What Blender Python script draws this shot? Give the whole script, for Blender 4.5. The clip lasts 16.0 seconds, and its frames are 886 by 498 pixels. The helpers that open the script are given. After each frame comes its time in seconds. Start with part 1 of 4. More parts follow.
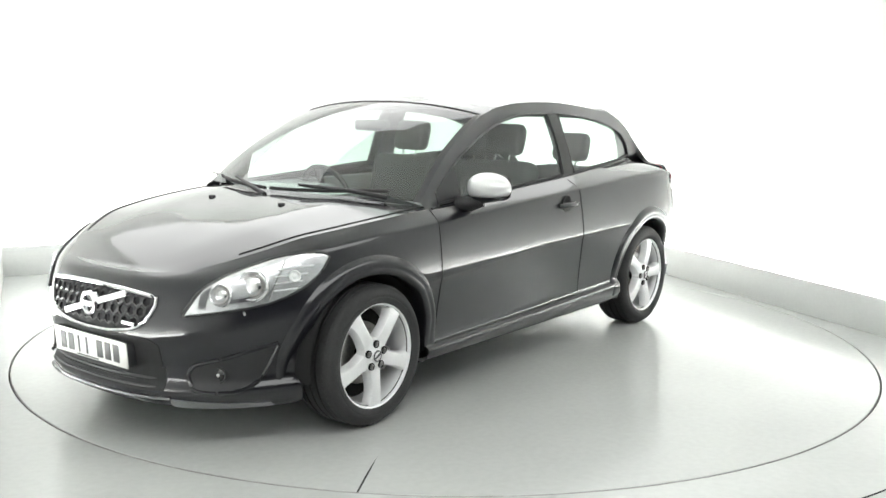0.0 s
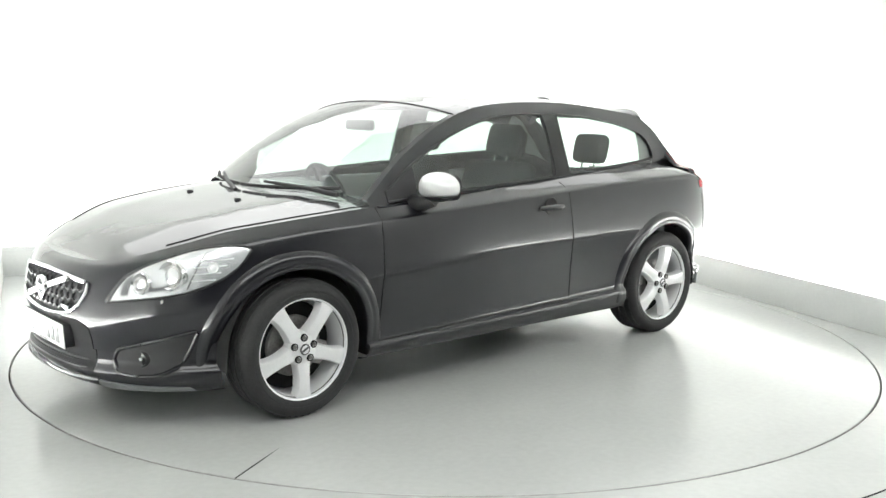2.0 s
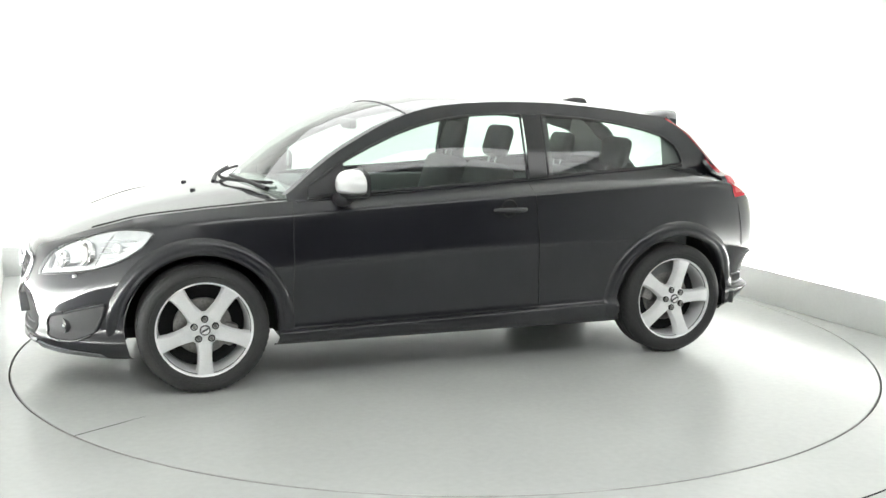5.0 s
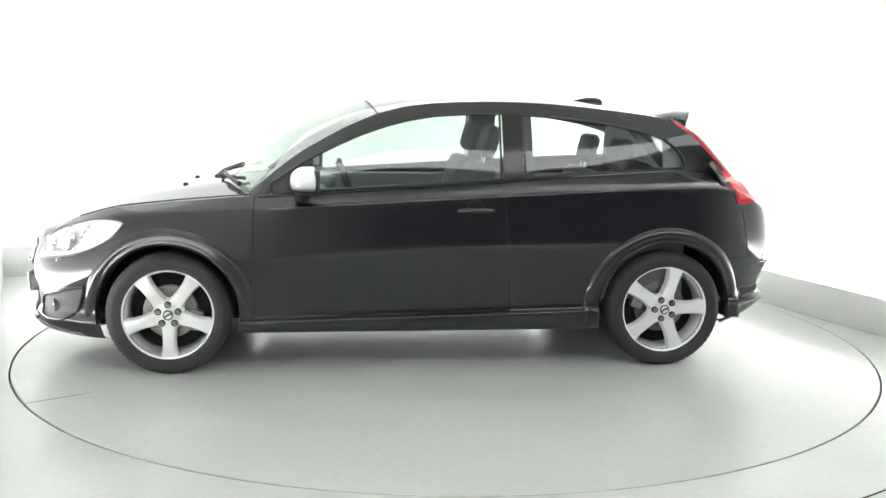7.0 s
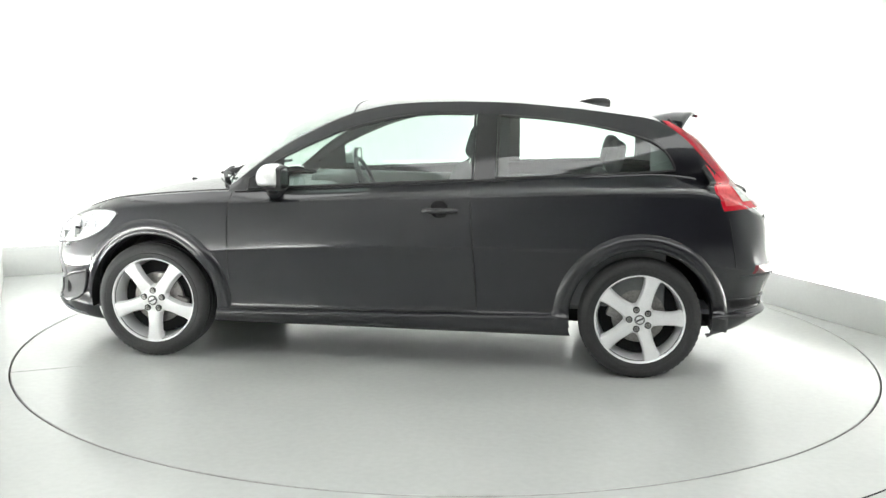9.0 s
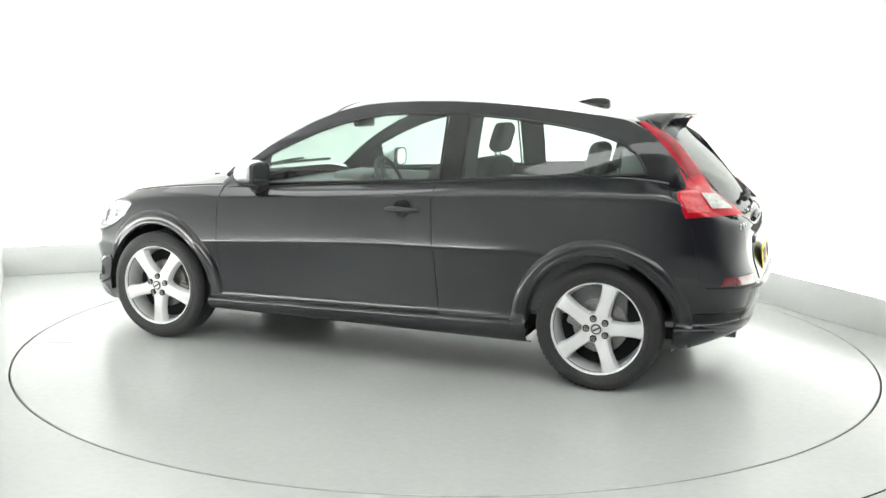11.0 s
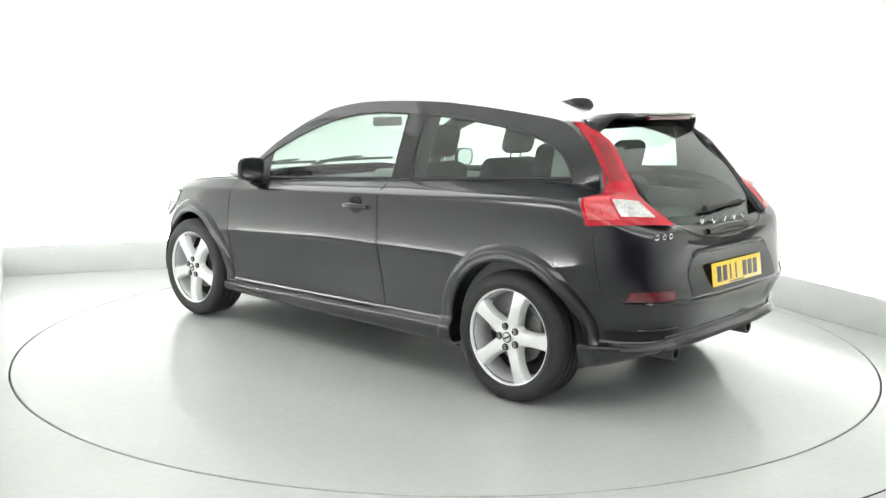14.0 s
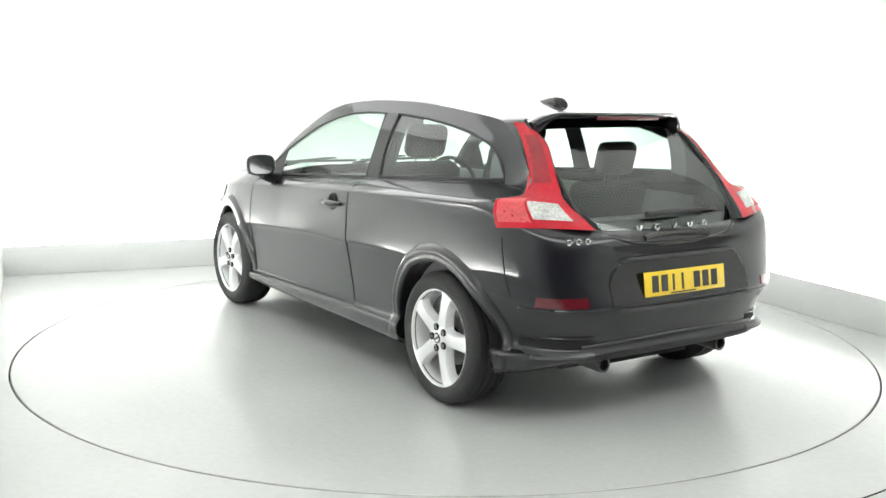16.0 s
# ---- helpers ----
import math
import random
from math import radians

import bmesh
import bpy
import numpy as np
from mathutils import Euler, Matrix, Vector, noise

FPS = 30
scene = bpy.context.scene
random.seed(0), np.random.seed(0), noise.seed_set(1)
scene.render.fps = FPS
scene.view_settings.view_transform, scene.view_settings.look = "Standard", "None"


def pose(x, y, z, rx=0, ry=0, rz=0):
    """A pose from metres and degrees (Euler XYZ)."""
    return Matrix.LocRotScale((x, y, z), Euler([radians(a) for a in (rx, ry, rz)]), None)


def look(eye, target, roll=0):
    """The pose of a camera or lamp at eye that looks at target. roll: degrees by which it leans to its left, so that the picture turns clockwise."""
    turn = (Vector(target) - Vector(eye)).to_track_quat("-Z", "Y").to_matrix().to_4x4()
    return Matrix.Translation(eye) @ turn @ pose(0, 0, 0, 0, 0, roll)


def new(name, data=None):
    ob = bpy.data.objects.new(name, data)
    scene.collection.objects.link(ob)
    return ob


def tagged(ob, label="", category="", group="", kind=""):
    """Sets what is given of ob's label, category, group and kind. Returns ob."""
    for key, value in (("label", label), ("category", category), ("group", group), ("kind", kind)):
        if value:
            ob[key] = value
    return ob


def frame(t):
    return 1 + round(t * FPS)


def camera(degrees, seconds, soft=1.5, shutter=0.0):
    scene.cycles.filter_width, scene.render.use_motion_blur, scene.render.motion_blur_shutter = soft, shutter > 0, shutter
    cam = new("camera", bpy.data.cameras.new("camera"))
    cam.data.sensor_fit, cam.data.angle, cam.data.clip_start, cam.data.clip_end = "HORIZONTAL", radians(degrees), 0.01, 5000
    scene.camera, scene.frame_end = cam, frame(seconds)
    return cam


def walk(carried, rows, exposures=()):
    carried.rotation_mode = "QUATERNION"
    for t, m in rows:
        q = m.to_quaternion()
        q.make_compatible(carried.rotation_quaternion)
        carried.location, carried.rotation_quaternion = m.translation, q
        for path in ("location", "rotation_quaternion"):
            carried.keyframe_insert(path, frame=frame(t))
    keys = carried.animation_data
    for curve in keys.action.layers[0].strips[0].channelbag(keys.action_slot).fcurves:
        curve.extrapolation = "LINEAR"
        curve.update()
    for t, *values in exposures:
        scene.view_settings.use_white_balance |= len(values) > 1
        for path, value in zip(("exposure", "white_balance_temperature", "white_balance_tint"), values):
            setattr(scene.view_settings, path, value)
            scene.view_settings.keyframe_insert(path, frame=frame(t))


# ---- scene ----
# ------------------------------------------------------------------ camera
cam = camera(48.89, 16.0, soft=1.5)
EYE = look((0.0, -5.856, 1.453), (-0.021, 0.001, 0.531), 0.80)
walk(cam, [(0.0, EYE), (16.0, EYE)])

# ------------------------------------------------------------------ light
world = bpy.data.worlds.new("world")
world.use_nodes = True
scene.world = world
world.node_tree.nodes["Background"].inputs[0].default_value = (0.9, 0.95, 1.0, 1)
world.node_tree.nodes["Background"].inputs[1].default_value = 0.05
PANEL_BACK, PANEL_FRONT = 2.7, 3.6
WASH_BACK, WASH_RIGHT, WASH_LEFT = 42.0, 42.0, 49.0
scene.view_settings.exposure = 0.18


# ------------------------------------------------------------------ materials
def material(name, colour, rough=0.5, metal=0.0, grain=0.0, grain_scale=40.0, bump=0.0, coat=0.0, spec=0.5, blotch=0.0, blotch_scale=1.5):
    """A principled material with colour variation at two scales and a fine relief."""
    m = bpy.data.materials.new(name)
    m.use_nodes = True
    nt = m.node_tree
    b = nt.nodes["Principled BSDF"]
    b.inputs["Base Color"].default_value = (*colour, 1)
    b.inputs["Roughness"].default_value = rough
    b.inputs["Metallic"].default_value = metal
    b.inputs["Specular IOR Level"].default_value = spec
    b.inputs["Coat Weight"].default_value = coat
    b.inputs["Coat Roughness"].default_value = 0.02
    b.inputs["Coat IOR"].default_value = 1.55
    if grain or blotch or bump:
        tc = nt.nodes.new("ShaderNodeTexCoord")
        n1 = nt.nodes.new("ShaderNodeTexNoise")
        n1.inputs["Scale"].default_value = grain_scale
        n1.inputs["Detail"].default_value = 6
        n2 = nt.nodes.new("ShaderNodeTexNoise")
        n2.inputs["Scale"].default_value = blotch_scale
        n2.inputs["Detail"].default_value = 4
        for n in (n1, n2):
            nt.links.new(tc.outputs["Object"], n.inputs["Vector"])
        last = None
        for n, amount in ((n1, grain), (n2, blotch)):
            r = nt.nodes.new("ShaderNodeMapRange")
            r.inputs["From Min"].default_value, r.inputs["From Max"].default_value = 0.3, 0.7
            r.inputs["To Min"].default_value, r.inputs["To Max"].default_value = 1 - amount, 1 + amount
            nt.links.new(n.outputs["Fac"], r.inputs["Value"])
            mul = nt.nodes.new("ShaderNodeVectorMath")
            mul.operation = "SCALE"
            if last is None:
                mul.inputs[0].default_value = colour
            else:
                nt.links.new(last.outputs[0], mul.inputs[0])
            nt.links.new(r.outputs["Result"], mul.inputs["Scale"])
            last = mul
        nt.links.new(last.outputs[0], b.inputs["Base Color"])
        r = nt.nodes.new("ShaderNodeMapRange")
        r.inputs["To Min"].default_value, r.inputs["To Max"].default_value = rough * 0.85, min(1, rough * 1.15)
        nt.links.new(n2.outputs["Fac"], r.inputs["Value"])
        nt.links.new(r.outputs["Result"], b.inputs["Roughness"])
        if bump:
            bp = nt.nodes.new("ShaderNodeBump")
            bp.inputs["Strength"].default_value = bump
            bp.inputs["Distance"].default_value = 0.002
            nt.links.new(n1.outputs["Fac"], bp.inputs["Height"])
            nt.links.new(bp.outputs["Normal"], b.inputs["Normal"])
    return m


def pane_material(name, tint, rough=0.01):
    m = bpy.data.materials.new(name)
    m.use_nodes = True
    nt = m.node_tree
    nt.nodes.remove(nt.nodes["Principled BSDF"])
    out = nt.nodes["Material Output"]
    tr = nt.nodes.new("ShaderNodeBsdfTransparent")
    tr.inputs[0].default_value = (*tint, 1)
    gl = nt.nodes.new("ShaderNodeBsdfGlossy")
    gl.inputs["Roughness"].default_value = rough
    lw = nt.nodes.new("ShaderNodeLayerWeight")
    lw.inputs["Blend"].default_value = 0.5
    pw = nt.nodes.new("ShaderNodeMath")
    pw.operation, pw.inputs[1].default_value = "POWER", 4.0
    nt.links.new(lw.outputs["Facing"], pw.inputs[0])
    fr = nt.nodes.new("ShaderNodeMath")
    fr.operation, fr.inputs[1].default_value, fr.inputs[2].default_value = "MULTIPLY_ADD", 0.91, 0.09
    nt.links.new(pw.outputs[0], fr.inputs[0])
    mx = nt.nodes.new("ShaderNodeMixShader")
    nt.links.new(fr.outputs[0], mx.inputs[0])
    nt.links.new(tr.outputs[0], mx.inputs[1])
    nt.links.new(gl.outputs[0], mx.inputs[2])
    nt.links.new(mx.outputs[0], out.inputs["Surface"])
    return m


def glow_material(name, colour, strength):
    m = bpy.data.materials.new(name)
    m.use_nodes = True
    nt = m.node_tree
    nt.nodes.remove(nt.nodes["Principled BSDF"])
    e = nt.nodes.new("ShaderNodeEmission")
    e.inputs[0].default_value, e.inputs[1].default_value = (*colour, 1), strength
    nt.links.new(e.outputs[0], nt.nodes["Material Output"].inputs["Surface"])
    return m


PAINT = material("black_paint", (0.010, 0.010, 0.0135), 0.35, 0.0, grain=0.25, grain_scale=900, coat=1.0, spec=0.1, blotch=0.08, blotch_scale=3)
BLACK_GLOSS = material("gloss_black_trim", (0.012, 0.012, 0.013), 0.12, blotch=0.1, grain=0.1)
BLACK_PLASTIC = material("black_plastic", (0.018, 0.018, 0.02), 0.5, grain=0.2, grain_scale=300, bump=0.3, blotch=0.1)
DARK = material("dark_cavity", (0.008, 0.008, 0.009), 0.9, grain=0.2, blotch=0.1)
RUBBER = material("tyre_rubber", (0.022, 0.022, 0.023), 0.7, grain=0.2, grain_scale=120, bump=0.3, blotch=0.2, blotch_scale=4)
ALLOY = material("silver_alloy", (0.84, 0.84, 0.85), 0.30, 0.30, grain=0.05, grain_scale=200, blotch=0.06, blotch_scale=5)
CHROME = material("chrome", (0.8, 0.8, 0.81), 0.12, 1.0, grain=0.03, blotch=0.04)
SATIN = material("satin_silver", (0.78, 0.785, 0.79), 0.3, 0.4, grain=0.04, grain_scale=300, blotch=0.04)
SATIN_DARK = material("dark_satin_trim", (0.09, 0.09, 0.095), 0.35, 0.3, grain=0.1, grain_scale=200, blotch=0.08, blotch_scale=6)
BLADE = material("grey_satin_blade", (0.20, 0.20, 0.21), 0.3, 0.4, grain=0.08, grain_scale=200, blotch=0.08, blotch_scale=6)
IRON = material("brake_iron", (0.32, 0.31, 0.30), 0.45, 0.8, grain=0.2, grain_scale=90, blotch=0.2, blotch_scale=8)
CLOTH = material("charcoal_seat_cloth", (0.030, 0.031, 0.034), 0.9, grain=0.06, grain_scale=60, blotch=0.15, blotch_scale=5)
HEADLINER = material("pale_grey_headlining", (0.42, 0.42, 0.41), 0.9, grain=0.04, grain_scale=60, blotch=0.05)
TRIM = material("grey_cabin_trim", (0.20, 0.205, 0.21), 0.7, grain=0.05, grain_scale=60, blotch=0.1)
PINK = material("pale_red_lamp_lens", (0.62, 0.075, 0.085), 0.16, grain=0.15, grain_scale=70, coat=0.3, spec=0.3, blotch=0.1, blotch_scale=9)
RED = material("red_lamp_lens", (0.50, 0.006, 0.020), 0.14, grain=0.12, grain_scale=60, coat=0.3, spec=0.3, blotch=0.1, blotch_scale=9)
RED_DEEP = material("deep_red_lens", (0.30, 0.004, 0.014), 0.2, grain=0.12, grain_scale=60, coat=0.4, blotch=0.15, blotch_scale=14)
RED_DARK = material("dark_red_reflector", (0.12, 0.005, 0.012), 0.15, grain=0.2, grain_scale=120, coat=1.0, blotch=0.1)
CLEAR_LENS = material("clear_lamp_lens", (0.58, 0.56, 0.55), 0.15, 0.3, grain=0.25, grain_scale=70, coat=1.0, blotch=0.2, blotch_scale=20)
REFLECTOR = material("lamp_reflector", (0.90, 0.90, 0.91), 0.22, 0.7, grain=0.1, grain_scale=60, bump=0.5, blotch=0.12, blotch_scale=18)
WHITE_PLATE = material("white_plate", (0.8, 0.8, 0.78), 0.35, grain=0.03, blotch=0.04)
YELLOW_PLATE = material("yellow_plate", (0.85, 0.60, 0.04), 0.35, grain=0.04, blotch=0.05)
INK = material("black_ink", (0.02, 0.02, 0.02), 0.5, grain=0.1, blotch=0.1)
GLASS = pane_material("tinted_window_glass", (0.75, 0.855, 0.805))
REAR_GLASS = pane_material("dark_tailgate_glass", (0.78, 0.86, 0.82))
LENS_GLASS = pane_material("headlamp_lens", (0.95, 0.96, 0.97))
WALL_WHITE = material("white_wall_paint", (0.86, 0.87, 0.85), 0.6, grain=0.015, grain_scale=60, bump=0.05, blotch=0.015, blotch_scale=0.8)
SKIRT_WHITE = material("skirting_paint", (0.70, 0.71, 0.70), 0.4, grain=0.02, grain_scale=50, bump=0.05, blotch=0.04, blotch_scale=1.2)
FLOOR_GREY = material("glossy_grey_floor_paint", (0.475, 0.488, 0.476), 0.22, grain=0.03, grain_scale=30, bump=0.04, blotch=0.05, blotch_scale=1.1)
TABLE_GREY = material("glossy_grey_turntable_paint", (0.475, 0.488, 0.476), 0.20, grain=0.03, grain_scale=30, bump=0.04, blotch=0.05, blotch_scale=0.9)
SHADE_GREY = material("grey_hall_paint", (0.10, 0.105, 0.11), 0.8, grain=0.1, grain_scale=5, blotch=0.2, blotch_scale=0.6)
WASH = [glow_material("wall_wash_light", (0.985, 1.0, 0.98), w) for w in (WASH_BACK, WASH_RIGHT, WASH_LEFT)]
PANELS = [glow_material("light_panel", (0.985, 1.0, 0.98), w) for w in (PANEL_BACK, PANEL_FRONT)]


# ------------------------------------------------------------------ mesh helpers
def mesh_object(name, verts, faces, mat, parent=None, label="", smooth=True, sharp=40):
    me = bpy.data.meshes.new(name)
    me.from_pydata([tuple(float(c) for c in v) for v in verts], [], faces)
    me.materials.append(mat)
    me.validate()
    if smooth:
        me.shade_smooth()
        me.set_sharp_from_angle(angle=radians(sharp))
    ob = new(name, me)
    ob.parent = parent
    if label:
        ob["label"] = label
    return ob


def outward(ob, centre=(-0.3, 0, 0.9)):
    me = ob.data
    total = sum((p.center - Vector(centre)).dot(p.normal) * p.area for p in me.polygons)
    if total < 0:
        me.flip_normals()
    return ob


def part(name, bm, mat, parent=None, label="", smooth=True, sharp=35):
    bmesh.ops.recalc_face_normals(bm, faces=bm.faces)
    me = bpy.data.meshes.new(name)
    bm.to_mesh(me)
    bm.free()
    me.materials.append(mat)
    if smooth:
        me.shade_smooth()
        me.set_sharp_from_angle(angle=radians(sharp))
    ob = new(name, me)
    ob.parent = parent
    if label:
        ob["label"] = label
    return ob


def add_box(bm, x0, x1, y0, y1, z0, z1, bevel=0.0, m=None, segs=2):
    mat = Matrix.LocRotScale(((x0 + x1) / 2, (y0 + y1) / 2, (z0 + z1) / 2), None, (x1 - x0, y1 - y0, z1 - z0))
    r = bmesh.ops.create_cube(bm, size=1.0, matrix=mat)
    vs = r["verts"]
    if bevel:
        es = list({e for v in vs for e in v.link_edges})
        r = bmesh.ops.bevel(bm, geom=es, offset=bevel, segments=segs, affect="EDGES", profile=0.5)
        vs = list({v for f in r["faces"] for v in f.verts} | {v for v in vs if v.is_valid})
    if m is not None:
        bmesh.ops.transform(bm, matrix=m, verts=vs)
    return vs


def grid_faces(n, m, closed_n=False, closed_m=False):
    fs = []
    for i in range(n if closed_n else n - 1):
        for j in range(m if closed_m else m - 1):
            i2, j2 = (i + 1) % n, (j + 1) % m
            fs.append((i * m + j, i2 * m + j, i2 * m + j2, i * m + j2))
    return fs


def lathe(profile, n=48, axis="y", centre=(0, 0, 0)):
    """A profile of (radius, height) turned about an axis; returns verts and faces."""
    vs = []
    for k in range(n):
        a = 2 * math.pi * k / n
        c, s = math.cos(a), math.sin(a)
        for r, h in profile:
            v = {"y": (r * c, h, r * s), "z": (r * c, r * s, h), "x": (h, r * c, r * s)}[axis]
            vs.append((v[0] + centre[0], v[1] + centre[1], v[2] + centre[2]))
    return vs, grid_faces(n, len(profile), closed_n=True)


def tube(points, r, n=8):
    """A round bar along points."""
    vs = []
    pts = [Vector(p) for p in points]
    for i, p in enumerate(pts):
        d = (pts[min(i + 1, len(pts) - 1)] - pts[max(i - 1, 0)]).normalized()
        a = d.orthogonal().normalized()
        b = d.cross(a)
        rr = r[i] if isinstance(r, (list, tuple)) else r
        for k in range(n):
            t = 2 * math.pi * k / n
            vs.append(p + a * rr * math.cos(t) + b * rr * math.sin(t))
    fs = grid_faces(len(pts), n, closed_m=True)
    fs += [tuple(range(n)), tuple(range(len(pts) * n - 1, (len(pts) - 1) * n - 1, -1))]
    return vs, fs


def mirrored(vs, fs):
    k = len(vs)
    return list(vs) + [(v[0], -v[1], v[2]) for v in vs], list(fs) + [tuple(reversed([i + k for i in f])) for f in fs]


def flip(vs):
    return [(v[0], -v[1], v[2]) for v in vs]


def curve(knots, soft=0.06):
    """A smooth function through knots (x, value), x in any order."""
    knots = sorted(knots)
    xs = np.array([k[0] for k in knots], float)
    ys = np.array([k[1] for k in knots], float)
    step = 0.01
    gx = np.arange(xs[0] - 0.5, xs[-1] + 0.5, step)
    # linear beyond the ends
    gy = np.interp(gx, xs, ys)
    gy = np.where(gx < xs[0], ys[0] + (gx - xs[0]) * (ys[1] - ys[0]) / (xs[1] - xs[0]), gy)
    gy = np.where(gx > xs[-1], ys[-1] + (gx - xs[-1]) * (ys[-1] - ys[-2]) / (xs[-1] - xs[-2]), gy)
    if soft > 0:
        h = int(3 * soft / step) + 1
        w = np.exp(-0.5 * ((np.arange(-h, h + 1) * step) / soft) ** 2)
        pad = np.concatenate([gy[0] + (gy[1] - gy[0]) * np.arange(-h, 0), gy, gy[-1] + (gy[-1] - gy[-2]) * np.arange(1, h + 1)])
        gy = np.convolve(pad, w / w.sum(), mode="valid")
    return lambda x: np.interp(x, gx, gy)


# ------------------------------------------------------------------ studio
ROOM = pose(0, 0, 0, 0, 0, 23.3)
RING = 2.454
X_LEFT, X_RIGHT, Y_BACK, Y_FRONT, CEIL = -2.56, 2.575, 2.915, -3.3, 2.72


def structure(name, verts, faces, mat, smooth=False):
    ob = mesh_object(name, verts, faces, mat, smooth=smooth)
    ob.matrix_basis = ROOM
    return tagged(ob, kind="structure")


def structure_box(name, x0, x1, y0, y1, z0, z1, mat, bevel=0.0):
    bm = bmesh.new()
    add_box(bm, x0, x1, y0, y1, z0, z1, bevel)
    ob = part(name, bm, mat, smooth=bevel > 0)
    ob.matrix_basis = ROOM
    return tagged(ob, kind="structure")


# the floor round the turntable, with the pit's edge
N = 192
fv, ff = [], []
prof = [(RING + 0.010, -0.03), (RING + 0.010, -0.002), (RING + 0.013, 0.0), (2.52, 0.0), (3.2, 0), (4.5, 0.0), (9.0, 0.0), (14.0, 0.0)]
fv, ff = lathe(prof, N, "z")
floor = tagged(mesh_object("floor", fv, ff, FLOOR_GREY, smooth=False), "pale grey glossy painted studio floor", kind="structure")
pv, pf = lathe([(0.0, -0.031), (RING + 0.02, -0.031)], 96, "z")
tagged(mesh_object("turntable_pit", pv, pf, DARK, smooth=False), kind="structure")

GAP = 0.20
structure_box("wall_back", X_LEFT - GAP - 0.1, X_RIGHT + GAP + 0.1, Y_BACK + GAP, Y_BACK + GAP + 0.1, 0, CEIL, WALL_WHITE)
structure_box("wall_right", X_RIGHT + GAP, X_RIGHT + GAP + 0.1, -9.0, Y_BACK + GAP, 0, CEIL, WALL_WHITE)
structure_box("wall_left", X_LEFT - GAP - 0.1, X_LEFT - GAP, -9.0, Y_BACK + GAP, 0, CEIL, WALL_WHITE)
structure_box("skirting_back", X_LEFT, X_RIGHT, Y_BACK - 0.02, Y_BACK, 0, 0.235, SKIRT_WHITE, 0.004)
structure_box("skirting_right", X_RIGHT - 0.02, X_RIGHT, Y_FRONT, Y_BACK - 0.02, 0, 0.235, SKIRT_WHITE, 0.004)
structure_box("skirting_left", X_LEFT, X_LEFT + 0.02, -3.0, Y_BACK - 0.02, 0, 0.235, SKIRT_WHITE, 0.004)


def wall_washer(x0, x1, y0, y1, glow):
    """A light trough behind the skirting that washes the wall."""
    ob = new("wall_washer_light")
    tagged(ob, "long white wall washer light behind the skirting", "wall light", "wall washer lights")
    bm = bmesh.new()
    add_box(bm, x0, x1, y0, y1, 0.0, 0.14)
    part("trough", bm, SATIN, ob, smooth=False)
    bm = bmesh.new()
    add_box(bm, x0 + 0.01, x1 - 0.01, y0 + 0.01, y1 - 0.01, 0.145, 0.160)
    part("diffuser", bm, glow, ob, "glowing white diffuser", smooth=False)
    ob.matrix_basis = ROOM
    return ob


wall_washer(X_LEFT - 0.02, X_RIGHT + 0.02, Y_BACK + 0.03, Y_BACK + 0.18, WASH[0])
wall_washer(X_RIGHT + 0.03, X_RIGHT + 0.18, -2.6, Y_BACK, WASH[1])
wall_washer(X_LEFT - 0.18, X_LEFT - 0.03, -2.3, 1.6, WASH[2])
structure_box("ceiling", -7, 7, -9, Y_BACK + 0.3, CEIL, CEIL + 0.1, WALL_WHITE)
structure_box("wall_front", -7, 7, -9.1, -9, 0, CEIL, SHADE_GREY)
structure_box("wall_hall_left", -7.1, -7, -9, 3, 0, CEIL, SHADE_GREY)
structure_box("wall_hall_right", 7, 7.1, -9, 3, 0, CEIL, SHADE_GREY)

# a shallow joint in the floor outside the turntable
jv, jf = tube([(2.88 * math.cos(a), 2.88 * math.sin(a), 0.0005) for a in np.linspace(math.radians(-66), math.radians(-44), 30)], 0.0035, 6)
tagged(mesh_object("floor_joint", jv, jf, DARK), kind="structure")


def ceiling_light(x, y, w, d, glow):
    ob = new("ceiling_light")
    tagged(ob, "large white stretched ceiling light with thin frame", "ceiling light", "ceiling lights")
    bm = bmesh.new()
    t = 0.03
    for a in ((-w / 2 - t, w / 2 + t, -d / 2 - t, -d / 2), (-w / 2 - t, w / 2 + t, d / 2, d / 2 + t), (-w / 2 - t, -w / 2, -d / 2, d / 2), (w / 2, w / 2 + t, -d / 2, d / 2)):
        add_box(bm, *a, -0.06, 0)
    part("light_frame", bm, SATIN, ob, smooth=False)
    bm = bmesh.new()
    add_box(bm, -w / 2, w / 2, -d / 2, d / 2, -0.05, -0.01)
    part("diffuser", bm, glow, ob, "glowing white diffuser", smooth=False)
    ob.matrix_basis = ROOM @ Matrix.Translation((x, y, CEIL))
    return ob


ceiling_light(0.0, 1.60, 5.30, 2.50, PANELS[0])
ceiling_light(0.0, -3.50, 5.30, 1.30, PANELS[1])

